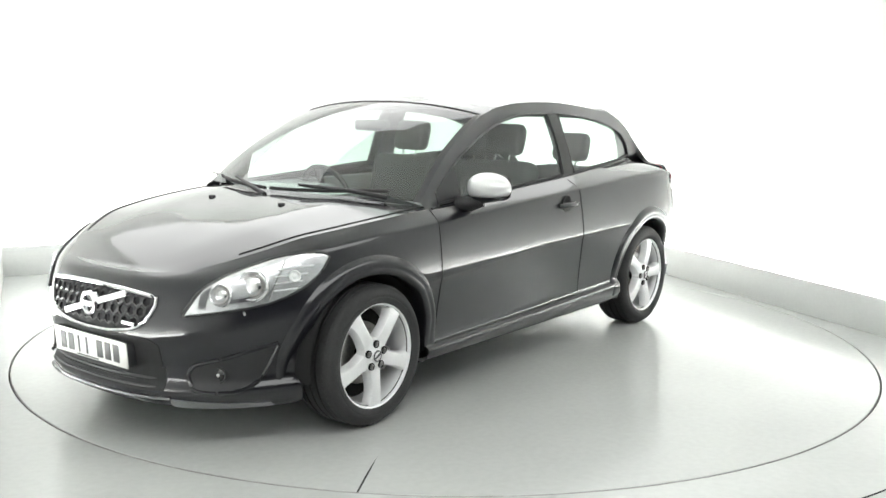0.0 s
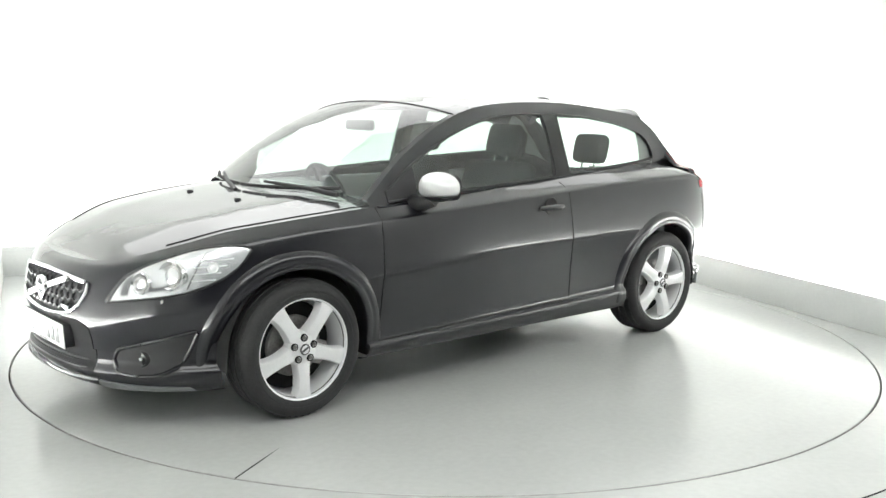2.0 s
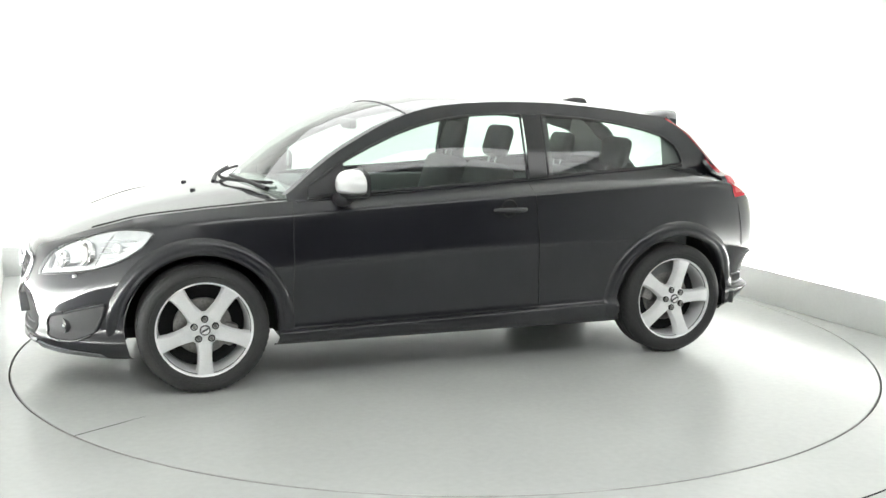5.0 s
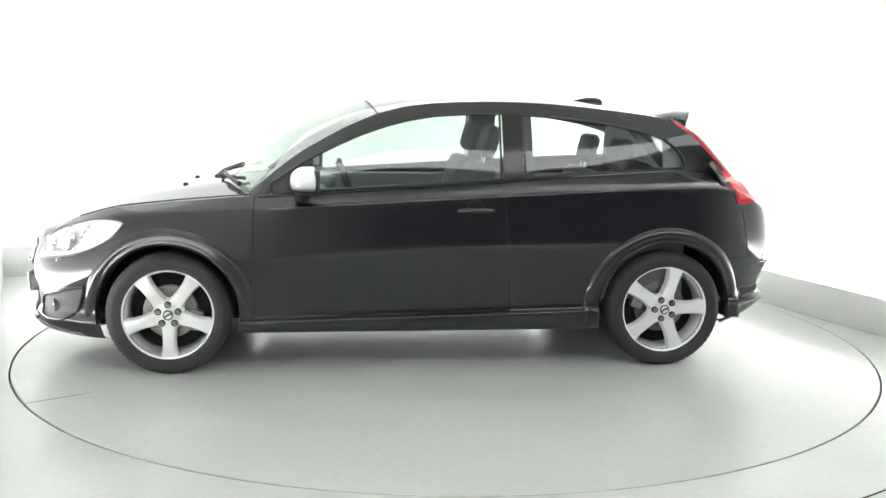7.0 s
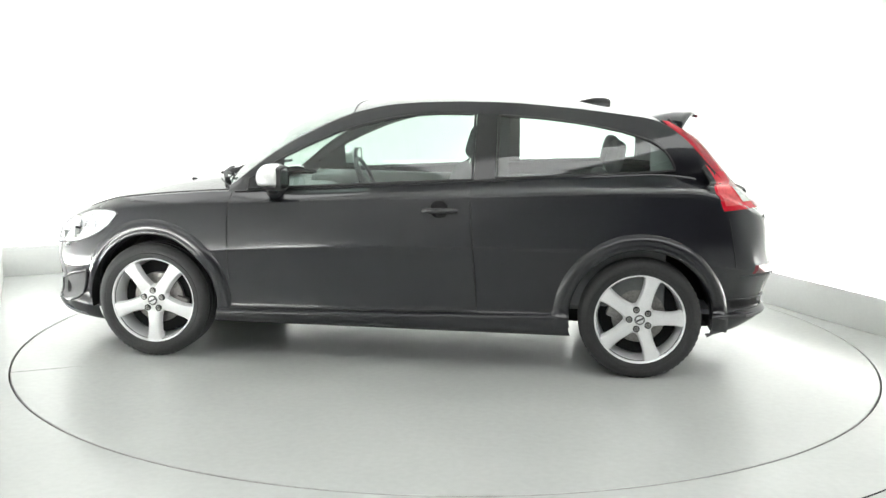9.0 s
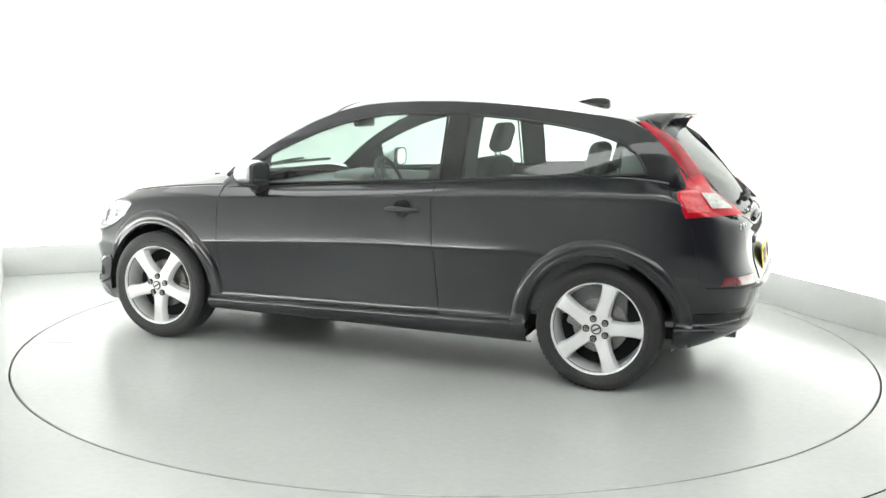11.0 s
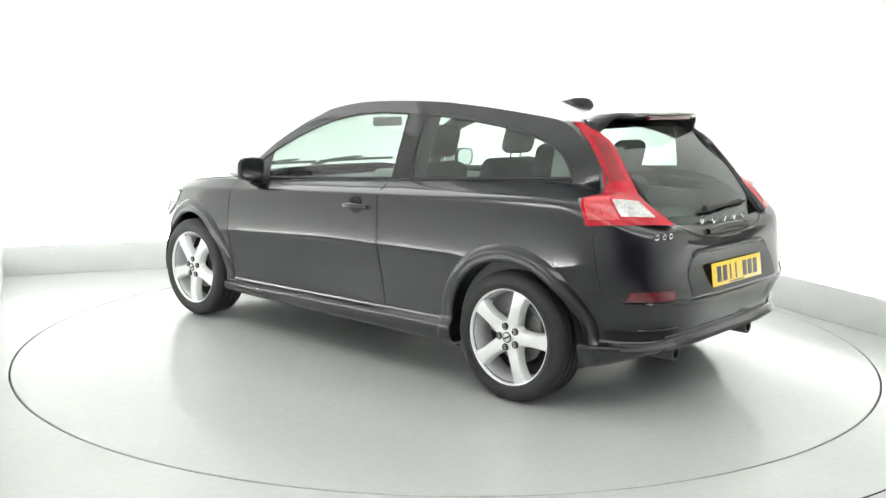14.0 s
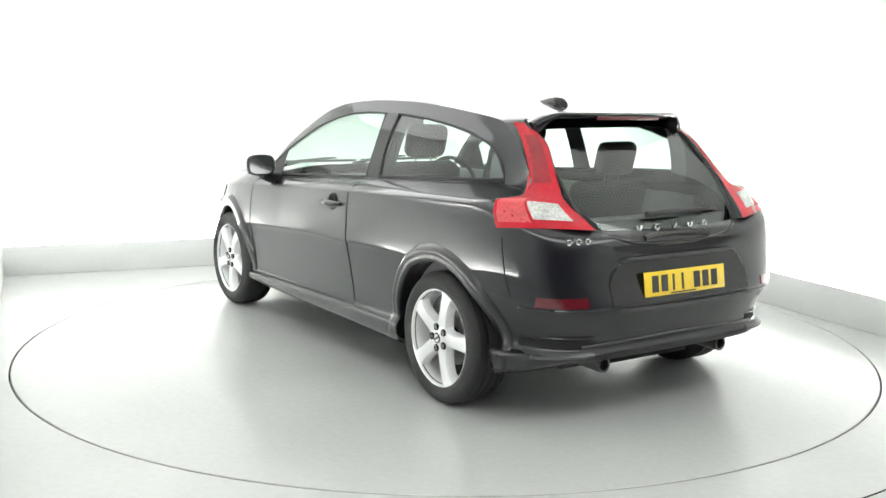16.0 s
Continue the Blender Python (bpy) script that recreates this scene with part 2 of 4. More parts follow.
# ------------------------------------------------------------------ turntable
turntable = new("turntable")
tagged(turntable, "round glossy grey car turntable flush with the floor", "turntable")
SEAM = math.radians(29.8)
tv, tf = [], []
seam_half = 0.006 / RING
rings = [0.0, 0.4, 0.9, 1.4, 1.9, 2.1, 2.25, RING - 0.05, RING - 0.003, RING]
NA = 240
for k in range(NA + 1):
    a = SEAM + seam_half + (2 * math.pi - 2 * seam_half) * k / NA
    for r in rings:
        z = 0.0 if r < RING else -0.003
        if k in (0, NA):
            b = SEAM + (0.004 if k == 0 else -0.004) / r if r >= 2.2 else SEAM
        else:
            b = a
        tv.append((r * math.cos(b), r * math.sin(b), z))
    tv.append((RING * math.cos(a), RING * math.sin(a), -0.028))
tf = grid_faces(NA + 1, len(rings) + 1)
mesh_object("deck", tv, tf, TABLE_GREY, turntable, "pale grey painted steel deck", smooth=False)
ev, ef = lathe([(RING - 0.004, -0.003), (RING + 0.0015, -0.0035), (RING + 0.0015, -0.03)], 192, "z")
mesh_object("deck_rim", ev, ef, IRON, turntable, "thin bare metal rim")

# ------------------------------------------------------------------ the car: shape of the body
car = new("car")
tagged(car, "black three-door hatchback car with silver alloy wheels on a turntable", "car")
HUBS = ((1.32, 0.318), (-1.32, 0.318))
ARCH = (0.366, 0.372)

# rails from the sill up to the belt: front end, rear end, half width, front and rear roundness, height along the car
RAILS = [
    (2.07, -1.93, 0.800, 3.0, 4.4, [(2.2, .165), (1.7, .15), (1.2, .20), (0, .200), (-1.0, .20), (-1.5, .20), (-1.7, .212), (-1.79, .236), (-1.92, .292), (-2.1, .295)]),
    (2.14, -1.985, 0.858, 3.1, 5.2, [(2.2, .190), (1.7, .17), (1.2, .222), (0, .222), (-1.0, .222), (-1.5, .222), (-1.7, .236), (-1.82, .266), (-1.95, .305), (-2.1, .315)]),
    (2.16, -2.02, 0.876, 3.2, 5.6, [(2.2, .245), (1.7, .25), (1.0, .270), (0, .292), (-1.0, .315), (-1.7, .335), (-2.1, .345)]),
    (2.145, -2.005, 0.848, 3.2, 5.2, [(2.2, .29), (1.7, .30), (1.0, .300), (0, .318), (-1.0, .338), (-1.7, .36), (-2.1, .375)]),
    (2.145, -2.035, 0.860, 3.2, 4.6, [(2.2, .36), (1.7, .40), (0, .47), (-1.2, .47), (-2.1, .44)]),
    (2.160, -2.060, 0.884, 3.2, 5.0, [(2.2, .44), (1.7, .51), (0.9, .585), (0, .635), (-1.0, .655), (-1.7, .58), (-2.1, .53)]),
    (2.160, -2.055, 0.892, 3.2, 5.2, [(2.2, .495), (1.7, .56), (0.9, .622), (0, .672), (-1.0, .690), (-1.7, .62), (-2.1, .565)]),
    (2.145, -2.015, 0.884, 3.2, 6.2, [(2.2, .555), (1.7, .67), (0.9, .745), (0, .775), (-1.0, .80), (-1.7, .76), (-2.1, .655)]),
    (2.130, -2.000, 0.868, 3.1, 6.2, [(2.2, .62), (1.9, .70), (1.54, .795), (1.25, .83), (.65, .86), (0, .893), (-.53, .918), (-1.2, .945), (-1.6, .950), (-1.85, .865), (-2.1, .745)]),
    (2.105, -1.980, 0.852, 3.0, 5.8, [(2.2, .665), (1.9, .735), (1.6, .825), (1.25, .862), (.65, .89), (0, .925), (-.53, .952), (-1.2, .985), (-1.6, .995), (-1.72, .97), (-1.85, .90), (-2.1, .80)]),
    (2.070, -1.950, 0.805, 2.9, 4.6, [(2.2, .695), (2.0, .72), (1.84, .782), (1.6, .857), (1.29, .895), (.98, .922), (.66, .932), (.06, .974), (-.38, 1.0), (-.83, 1.03), (-1.4, 1.058), (-1.62, 1.035), (-1.8, .955), (-1.95, .86), (-2.1, .85)]),
]
XM_F, XM_R = 0.55, -0.55
HEIGHTS = [curve(r[5], 0.05) for r in RAILS]


# how far the belt stands in from the shoulder along the car
BELT_IN = curve([(1.05, 0), (.85, .004), (.5, .030), (0, .042), (-.5, .050), (-.9, .080), (-1.25, .125), (-1.48, .160), (-1.62, .160), (-1.74, .125), (-1.86, .05), (-1.95, .0)], 0.04)


def rail_y(k, x):
    if k == 10:
        return base_y(k, x) - max(0.0, float(BELT_IN(x))) if -1.95 < x < 1.05 else base_y(k, x)
    return base_y(k, x)


def base_y(k, x):
    xf, xr, w, nf, nr, _ = RAILS[k]
    if x > XM_F:
        q = min(1.0, (x - XM_F) / (xf - XM_F))
        return w * (1 - q ** nf) ** (1 / nf)
    if x < XM_R:
        q = min(1.0, (XM_R - x) / (XM_R - xr))
        return w * (1 - q ** nr) ** (1 / nr)
    return w


def rail_end(k, y, front=True):
    xf, xr, w, nf, nr, _ = RAILS[k]
    q = min(1.0, abs(y) / w)
    if front:
        return XM_F + (xf - XM_F) * (1 - q ** nf) ** (1 / nf) - 0.05 * (abs(y) / 0.8) ** 1.6 * (1 - q ** 6)
    return XM_R - (XM_R - xr) * (1 - q ** nr) ** (1 / nr)


def rail_points(k, n):
    """Evenly spaced points of a rail, from the middle of the nose round the flank to the middle of the tail."""
    xf, xr, w, nf, nr, _ = RAILS[k]
    f = np.linspace(0, math.pi / 2, 400)
    y1 = w * np.sin(f) ** (2 / nf)
    x1 = np.array([rail_end(k, y, True) for y in y1])
    x1[-1] = XM_F
    f2 = f[::-1]
    y2 = w * np.sin(f2) ** (2 / nr)
    x2 = XM_R - (XM_R - xr) * np.cos(f2) ** (2 / nr)
    x, y = np.concatenate([x1, x2]), np.concatenate([y1, y2])
    s = np.concatenate([[0], np.cumsum(np.hypot(np.diff(x), np.diff(y)))])
    t = np.linspace(0, s[-1], n)
    x, y = np.interp(t, s, x), np.interp(t, s, y)
    if k == 10:
        y = y - np.where((x > -1.95) & (x < 1.05), np.maximum(0, BELT_IN(x)), 0)
    return np.stack([x, y, HEIGHTS[k](x)], 1)


def spline_rows(pts, sub):
    """Catmull-Rom through the rows of pts (rows, n, 3)."""
    m = len(pts)
    out = []
    for i in range(m - 1):
        p0, p1, p2, p3 = pts[max(i - 1, 0)], pts[i], pts[i + 1], pts[min(i + 2, m - 1)]
        for j in range(sub):
            t = j / sub
            out.append(0.5 * (2 * p1 + (p2 - p0) * t + (2 * p0 - 5 * p1 + 4 * p2 - p3) * t * t + (3 * p1 - p0 - 3 * p2 + p3) * t ** 3))
    out.append(pts[-1])
    return np.array(out)


def side_y(x, z):
    zs = [float(h(x)) for h in HEIGHTS]
    ys = [rail_y(k, x) for k in range(len(RAILS))]
    return float(np.interp(z, zs, ys))


def end_x(y, z, front=True):
    xs = [rail_end(k, y, front) for k in range(len(RAILS))]
    zs = [float(HEIGHTS[k](xs[k])) for k in range(len(RAILS))]
    return float(np.interp(z, zs, xs))


NU = 230
rails = np.array([rail_points(k, NU) for k in range(len(RAILS))])
rows = spline_rows(rails, 4)


def body_shell():
    bm = bmesh.new()
    nr = len(rows)
    for sgn in (1, -1):
        vs = [[bm.verts.new((p[0], sgn * p[1], p[2])) for p in row] for row in rows]
        for i in range(nr - 1):
            for j in range(NU - 1):
                q = (vs[i][j], vs[i][j + 1], vs[i + 1][j + 1], vs[i + 1][j])
                bm.faces.new(q if sgn > 0 else q[::-1])
    bmesh.ops.remove_doubles(bm, verts=[v for v in bm.verts if abs(v.co.y) < 1e-4], dist=1e-5)
    # wheel openings
    dead = []
    for f in bm.faces:
        c = f.calc_center_median()
        if abs(c.y) > 0.5:
            for (hx, hz), r in zip(HUBS, ARCH):
                if math.hypot(c.x - hx, c.z - hz) < r and c.x < 1.75:
                    dead.append(f)
                    break
    bmesh.ops.delete(bm, geom=dead, context="FACES")
    for v in bm.verts:
        if v.is_boundary and abs(v.co.y) > 0.5 and v.co.z > 0.2:
            for (hx, hz), r in zip(HUBS, ARCH):
                d = math.hypot(v.co.x - hx, v.co.z - hz)
                if abs(d - r) < 0.035:
                    v.co.x, v.co.z = hx + (v.co.x - hx) * r / d, hz + (v.co.z - hz) * r / d
    bmesh.ops.delete(bm, geom=[v for v in bm.verts if not v.link_faces], context="VERTS")
    return part("body_shell", bm, PAINT, car, "glossy black painted body sides and bumpers", sharp=60)


body_shell()

# ---- bonnet
BONNET_MID = curve([(2.07, .695), (2.0, .735), (1.83, .808), (1.656, .868), (1.48, .908), (1.31, .937), (1.1, .968), (.8, .99)], 0.05)
belt = rails[-1]
ns = 17
nose = [p for p in belt if p[0] > 0.86]
COWL = lambda y: 1.14 - 0.26 * (abs(y) / 0.72) ** 2


def bonnet_z(x, y):
    ye, ze = rail_y(10, min(x, 2.069)), float(HEIGHTS[10](x))
    if ye < 1e-3:
        return ze
    s = min(1.0, abs(y) / ye)
    zc = max(float(BONNET_MID(x)), ze)
    ridge = 0.006 * math.exp(-((s - 0.55) / 0.16) ** 2) * min(1, max(0, (2.0 - x) / 0.4))
    return ze + (zc - ze) * (1 - s ** 2.4) + ridge


bv, bf = [], []
for p in nose:
    for j in range(ns):
        s = -1 + 2 * j / (ns - 1)
        s = math.copysign(abs(s) ** 0.85, s)
        y = p[1] * s
        x = p[0]
        z = p[2] if abs(s) > 0.999 else bonnet_z(x, y)
        bv.append((x, y, z))
bf = grid_faces(len(nose), ns)
mesh_object("bonnet", bv, bf, PAINT, car, "glossy black bonnet reflecting the lights", sharp=60)
from mathutils.bvhtree import BVHTree

sv = [Vector(p) for row in rows for p in row]
sf = grid_faces(len(rows), NU)
SKIN = BVHTree.FromPolygons(sv + [Vector(p) for p in bv], sf + [tuple(i + len(sv) for i in q) for q in bf])
chord_x, chord_y = end_x, side_y


def end_x(y, z, front=True):
    hit = SKIN.ray_cast(Vector((4 if front else -4, abs(y), z)), Vector((-1 if front else 1, 0, 0)))
    return hit[0].x if hit[0] is not None else chord_x(abs(y), z, front)


def side_y(x, z):
    hit = SKIN.ray_cast(Vector((x, 3, z)), Vector((0, -1, 0)))
    return hit[0].y if hit[0] is not None else chord_y(x, z)


# shut line of the bonnet along its flank
for sgn in (1, -1):
    pts = []
    for p in nose[30:]:
        y = p[1] - 0.035
        pts.append((p[0], sgn * y, bonnet_z(p[0], y) + 0.0005))
    v, f = tube(pts, 0.003, 6)
    mesh_object("shut_line", v, f, DARK, car)

# ---- cabin: upper rail, belt and roof middle by stations along the car
U_Z = curve([(.95, .925), (.88, .965), (.75, 1.075), (.63, 1.160), (.537, 1.213), (.383, 1.295), (.229, 1.358), (.076, 1.396), (-.076, 1.413), (-.23, 1.421), (-.38, 1.424), (-.535, 1.423), (-.69, 1.417), (-.84, 1.406), (-1.0, 1.391), (-1.15, 1.374), (-1.3, 1.356), (-1.38, 1.343), (-1.46, 1.303), (-1.55, 1.238), (-1.635, 1.142), (-1.75, 1.02), (-1.80, .97)], 0.03)
U_Y = curve([(.95, .77), (.88, .755), (.63, .700), (.38, .655), (.1, .622), (-.4, .592), (-1.0, .568), (-1.38, .553), (-1.62, .595), (-1.80, .66)], 0.06)
MID_RISE = curve([(.95, .0), (.6, .035), (.45, .056), (.28, .064), (.1, .058), (-.06, .049), (-.5, .040), (-1.15, .037), (-1.4, .020), (-1.8, .0)], 0.06)
stations = sorted(set([round(.90 - .02 * i, 3) for i in range(136)]), reverse=True)
DLO_TOP = curve([(.80, .985), (.70, 1.052), (.60, 1.114), (.46, 1.184), (.315, 1.247), (.19, 1.290), (.066, 1.322), (-.08, 1.346), (-.25, 1.356), (-.55, 1.355), (-.83, 1.335), (-1.04, 1.308), (-1.21, 1.275), (-1.36, 1.230), (-1.44, 1.175), (-1.475, 1.125), (-1.49, 1.085)], 0.016)
DLO_BOT = curve([(.80, .942), (.72, .947), (.48, .960), (.06, .985), (-.38, 1.012), (-.83, 1.04), (-1.40, 1.070), (-1.49, 1.078)], 0.04)


def cabin_side(x, z):
    """Half width of the cabin side at a height."""
    zb, zu = float(HEIGHTS[10](x)), float(U_Z(x))
    yb, yu = rail_y(10, x), float(U_Y(x))
    t = (z - zb) / max(zu - zb, 1e-4)
    t = min(1.0, max(0.0, t))
    return yb + (yu - yb) * t + 0.018 * math.sin(math.pi * t) ** 0.9 * min(1, (zu - zb) / 0.3)


def side_strip(name, x0, x1, lower, upper, mat, parent=car, label="", off=0.0, nz=8, nx=None, thick=0.0, both=True):
    """A piece of the cabin side between two height curves."""
    obs = []
    nx = nx or max(3, int(abs(x0 - x1) / 0.02) + 1)
    vs = []
    for i in range(nx):
        x = x0 + (x1 - x0) * i / (nx - 1)
        a, b = lower(x), upper(x)
        b = max(b, a + 0.0005)
        for j in range(nz + 1):
            z = a + (b - a) * j / nz
            vs.append((x, cabin_side(x, z) + off, z))
    fs = [f[::-1] for f in grid_faces(nx, nz + 1)]
    for s in ((1, -1) if both else (1,)):
        v = vs if s > 0 else flip(vs)
        f = fs if s > 0 else [q[::-1] for q in fs]
        obs.append(outward(mesh_object(name, v, f, mat, parent, label, sharp=50)))
    return obs


low = lambda x: float(HEIGHTS[10](x))
up = lambda x: float(U_Z(x))
dt = lambda x: float(DLO_TOP(x))
db = lambda x: float(DLO_BOT(x))
# painted cabin frame round the side windows
side_strip("window_header", .90, -1.49, lambda x: max(dt(x), db(x), low(x)) if x < .79 else low(x), up, PAINT, label="black painted roof frame over the side windows", nz=5)
side_strip("waist_rail", .79, -1.49, low, db, BLACK_GLOSS, nz=2)
side_strip("rear_pillar", -1.49, -1.80, low, lambda x: max(up(x), low(x)), PAINT, nz=8)
# glass, with the blacked-out pillar between
B0, B1 = -.435, -.545
side_strip("door_window", .60, B0, db, dt, GLASS, label="pale green tinted door glass", off=-0.006)
side_strip("quarter_window", B1, -1.49, db, dt, GLASS, label="pale green tinted rear quarter glass", off=-0.006)
side_strip("centre_pillar", B0, B1, db, dt, BLACK_GLOSS, off=0.001, nx=6)
side_strip("pillar_trim", -.46, -.61, db, dt, CLOTH, off=-0.05, nx=6)
side_strip("mirror_corner", .79, .60, db, dt, BLACK_PLASTIC, off=0.001, nx=6)
# painted bead added along the belt to catch a thin highlight line
for s in (1, -1):
    v, f = tube([(x, s * (rail_y(10, x) + .002), low(x) - .001) for x in np.linspace(.86, -1.60, 100)], 0.0065, 8)
    mesh_object("highlight_bead", v, f, PAINT, car)
# rubber seals round the glass
for s in (1, -1):
    for a, b in ((.79, B0 + .01), (B1 - .01, -1.488)):
        pts = [(x, s * (cabin_side(x, db(x)) + .001), db(x)) for x in np.linspace(a, b, 40)]
        pts += [(x, s * (cabin_side(x, max(dt(x), db(x))) + .001), max(dt(x), db(x))) for x in np.linspace(b, a, 60)]
        v, f = tube(pts + pts[:1], 0.0065, 6)
        mesh_object("window_seal", v, f, BLACK_PLASTIC, car)


# ---- top of the cabin: windscreen, roof and tailgate share one surface
def top_point(x, s):
    """s: 0 on the middle, 1 on the upper rail."""
    zu, yu = float(U_Z(x)), float(U_Y(x))
    slope = -(float(U_Z(x + .02)) - float(U_Z(x - .02))) / 0.04
    crown = 1 - abs(s) ** 2.3
    rise = float(MID_RISE(x)) * crown
    push = 0.0
    if x > 0.15:
        push = 0.17 * min(1, (x - 0.15) / 0.35) * crown
    if x < -1.30:
        push = -0.085 * min(1, (-1.30 - x) / 0.2) * crown
    return (x + push, yu * s, zu + rise)


def top_strip(name, x0, x1, s0, s1, mat, label="", off=0.0, ns=15, nx=None):
    nx = nx or max(3, int(abs(x0 - x1) / 0.02) + 1)
    vs = []
    for i in range(nx):
        x = x0 + (x1 - x0) * i / (nx - 1)
        for j in range(ns):
            vs.append(Vector(top_point(x, s0 + (s1 - s0) * j / (ns - 1))))
    fs = grid_faces(nx, ns)
    if off:
        me = bmesh.new()
        bvs = [me.verts.new(v) for v in vs]
        for f in fs:
            me.faces.new([bvs[i] for i in f])
        me.normal_update()
        vs = [v.co + v.normal * off for v in bvs]
        me.free()
    return outward(mesh_object(name, vs, fs, mat, car, label, sharp=50))


HEAD = 0.235
top_strip("windscreen", .885, HEAD, -.96, .96, GLASS, "raked clear windscreen with green tint", ns=25)
for s in (1, -1):
    top_strip("front_pillar", .90, HEAD, .96 * s, 1.0 * s, PAINT, ns=3)
top_strip("roof", HEAD, -1.40, -1, 1, PAINT, "glossy black roof panel", ns=31)
v, f = tube([top_point(HEAD, s) for s in np.linspace(-.98, .98, 30)], 0.005, 6)
mesh_object("windscreen_seal", v, f, BLACK_PLASTIC, car)
top_strip("tailgate_frame", -1.40, -1.47, -1, 1, PAINT, ns=31, nx=4)


# tailgate glass: from under the spoiler down to the bumper, narrowing to a rounded foot
def gate_point(t, s):
    """t: 0 at the top, 1 at the foot of the glass."""
    z = 1.335 + (0.805 - 1.335) * t
    x = -1.500 - 0.500 * t - 0.045 * math.sin(math.pi * t)
    w = 0.480 + 0.025 * math.sin(math.pi * min(1, t * 1.2)) - 0.13 * max(0, (t - 0.78) / 0.22) ** 2.2
    return (x + 0.045 * abs(s) ** 2.2, w * s, z + 0.010 * abs(s) ** 2 * (1 - t))


gv = [gate_point(i / 20, -1 + j / 10) for i in range(21) for j in range(21)]
outward(mesh_object("tailgate_window", gv, grid_faces(21, 21), REAR_GLASS, car, "dark frameless tailgate glass", sharp=60))
edge = [gate_point(t, 1) for t in np.linspace(0, 1, 24)] + [gate_point(1, s) for s in np.linspace(1, -1, 24)] + [gate_point(t, -1) for t in np.linspace(1, 0, 24)]
v, f = tube(edge, 0.008, 6)
mesh_object("tailgate_seal", v, f, BLACK_PLASTIC, car)
# painted band at the glass foot and the black inner band behind its edges
foot = []
for i in range(5):
    t = 0.80 + 0.20 * i / 4
    for j in range(21):
        p = gate_point(t, -1 + j / 10)
        foot.append((p[0] + 0.012, p[1], p[2]))
mesh_object("tailgate_panel", foot, grid_faces(5, 21), BLACK_GLOSS, car)


# ------------------------------------------------------------------ the car: wheel openings and underside
def arch_parts(hx, hz, r, s):
    vs = []
    angles = np.linspace(math.radians(-9), math.radians(188), 64)
    for a in angles:
        c, sn = math.cos(a), math.sin(a)
        for dr, inset in ((-0.004, -0.06), (-0.006, 0.004), (0.000, 0.015), (0.010, 0.020), (0.022, 0.019), (0.028, 0.017), (0.036, 0.021), (0.052, 0.021), (0.064, 0.015), (0.074, 0.005), (0.084, -0.008)):
            x, z = hx + (r + dr) * c, hz + (r + dr) * sn
            y = side_y(hx + (r + 0.055) * c, max(0.30, hz + (r + 0.055) * sn)) + inset
            vs.append((x, s * (y - max(0, inset) * (1 - min(1, max(0, (sn + .16) / .45)))), z))
    f = grid_faces(len(angles), 11)
    mesh_object("wheel_arch", vs, f, PAINT, car, "flared glossy black wheel arch", sharp=50)
    vs = []
    for a in np.linspace(math.radians(-9), math.radians(189), 40):
        for y in (0.86, 0.80, 0.60, 0.48):
            vs.append((hx + (r + 0.004) * math.cos(a), s * y * (0.965 if y > 0.7 else 1), hz + (r + 0.004) * math.sin(a)))
    f = grid_faces(40, 4)
    k = len(vs)
    vs.append((hx, s * 0.48, hz))
    f += [(i * 4 + 3, (i + 1) * 4 + 3, k) for i in range(39)]
    mesh_object("arch_liner", vs, f, DARK, car)


for s in (1, -1):
    for (hx, hz), r in zip(HUBS, ARCH):
        arch_parts(hx, hz, r, s)
bm = bmesh.new()
add_box(bm, -0.93, 0.93, -0.80, 0.80, 0.205, 0.33, 0.02)
add_box(bm, -1.74, 2.02, -0.46, 0.46, 0.20, 0.34, 0.02)
add_box(bm, -1.93, -1.73, -.66, .66, .30, .36, .02)
add_box(bm, 1.70, 1.88, -0.54, 0.54, 0.19, 0.30, 0.02)
part("underbody", bm, DARK, car)


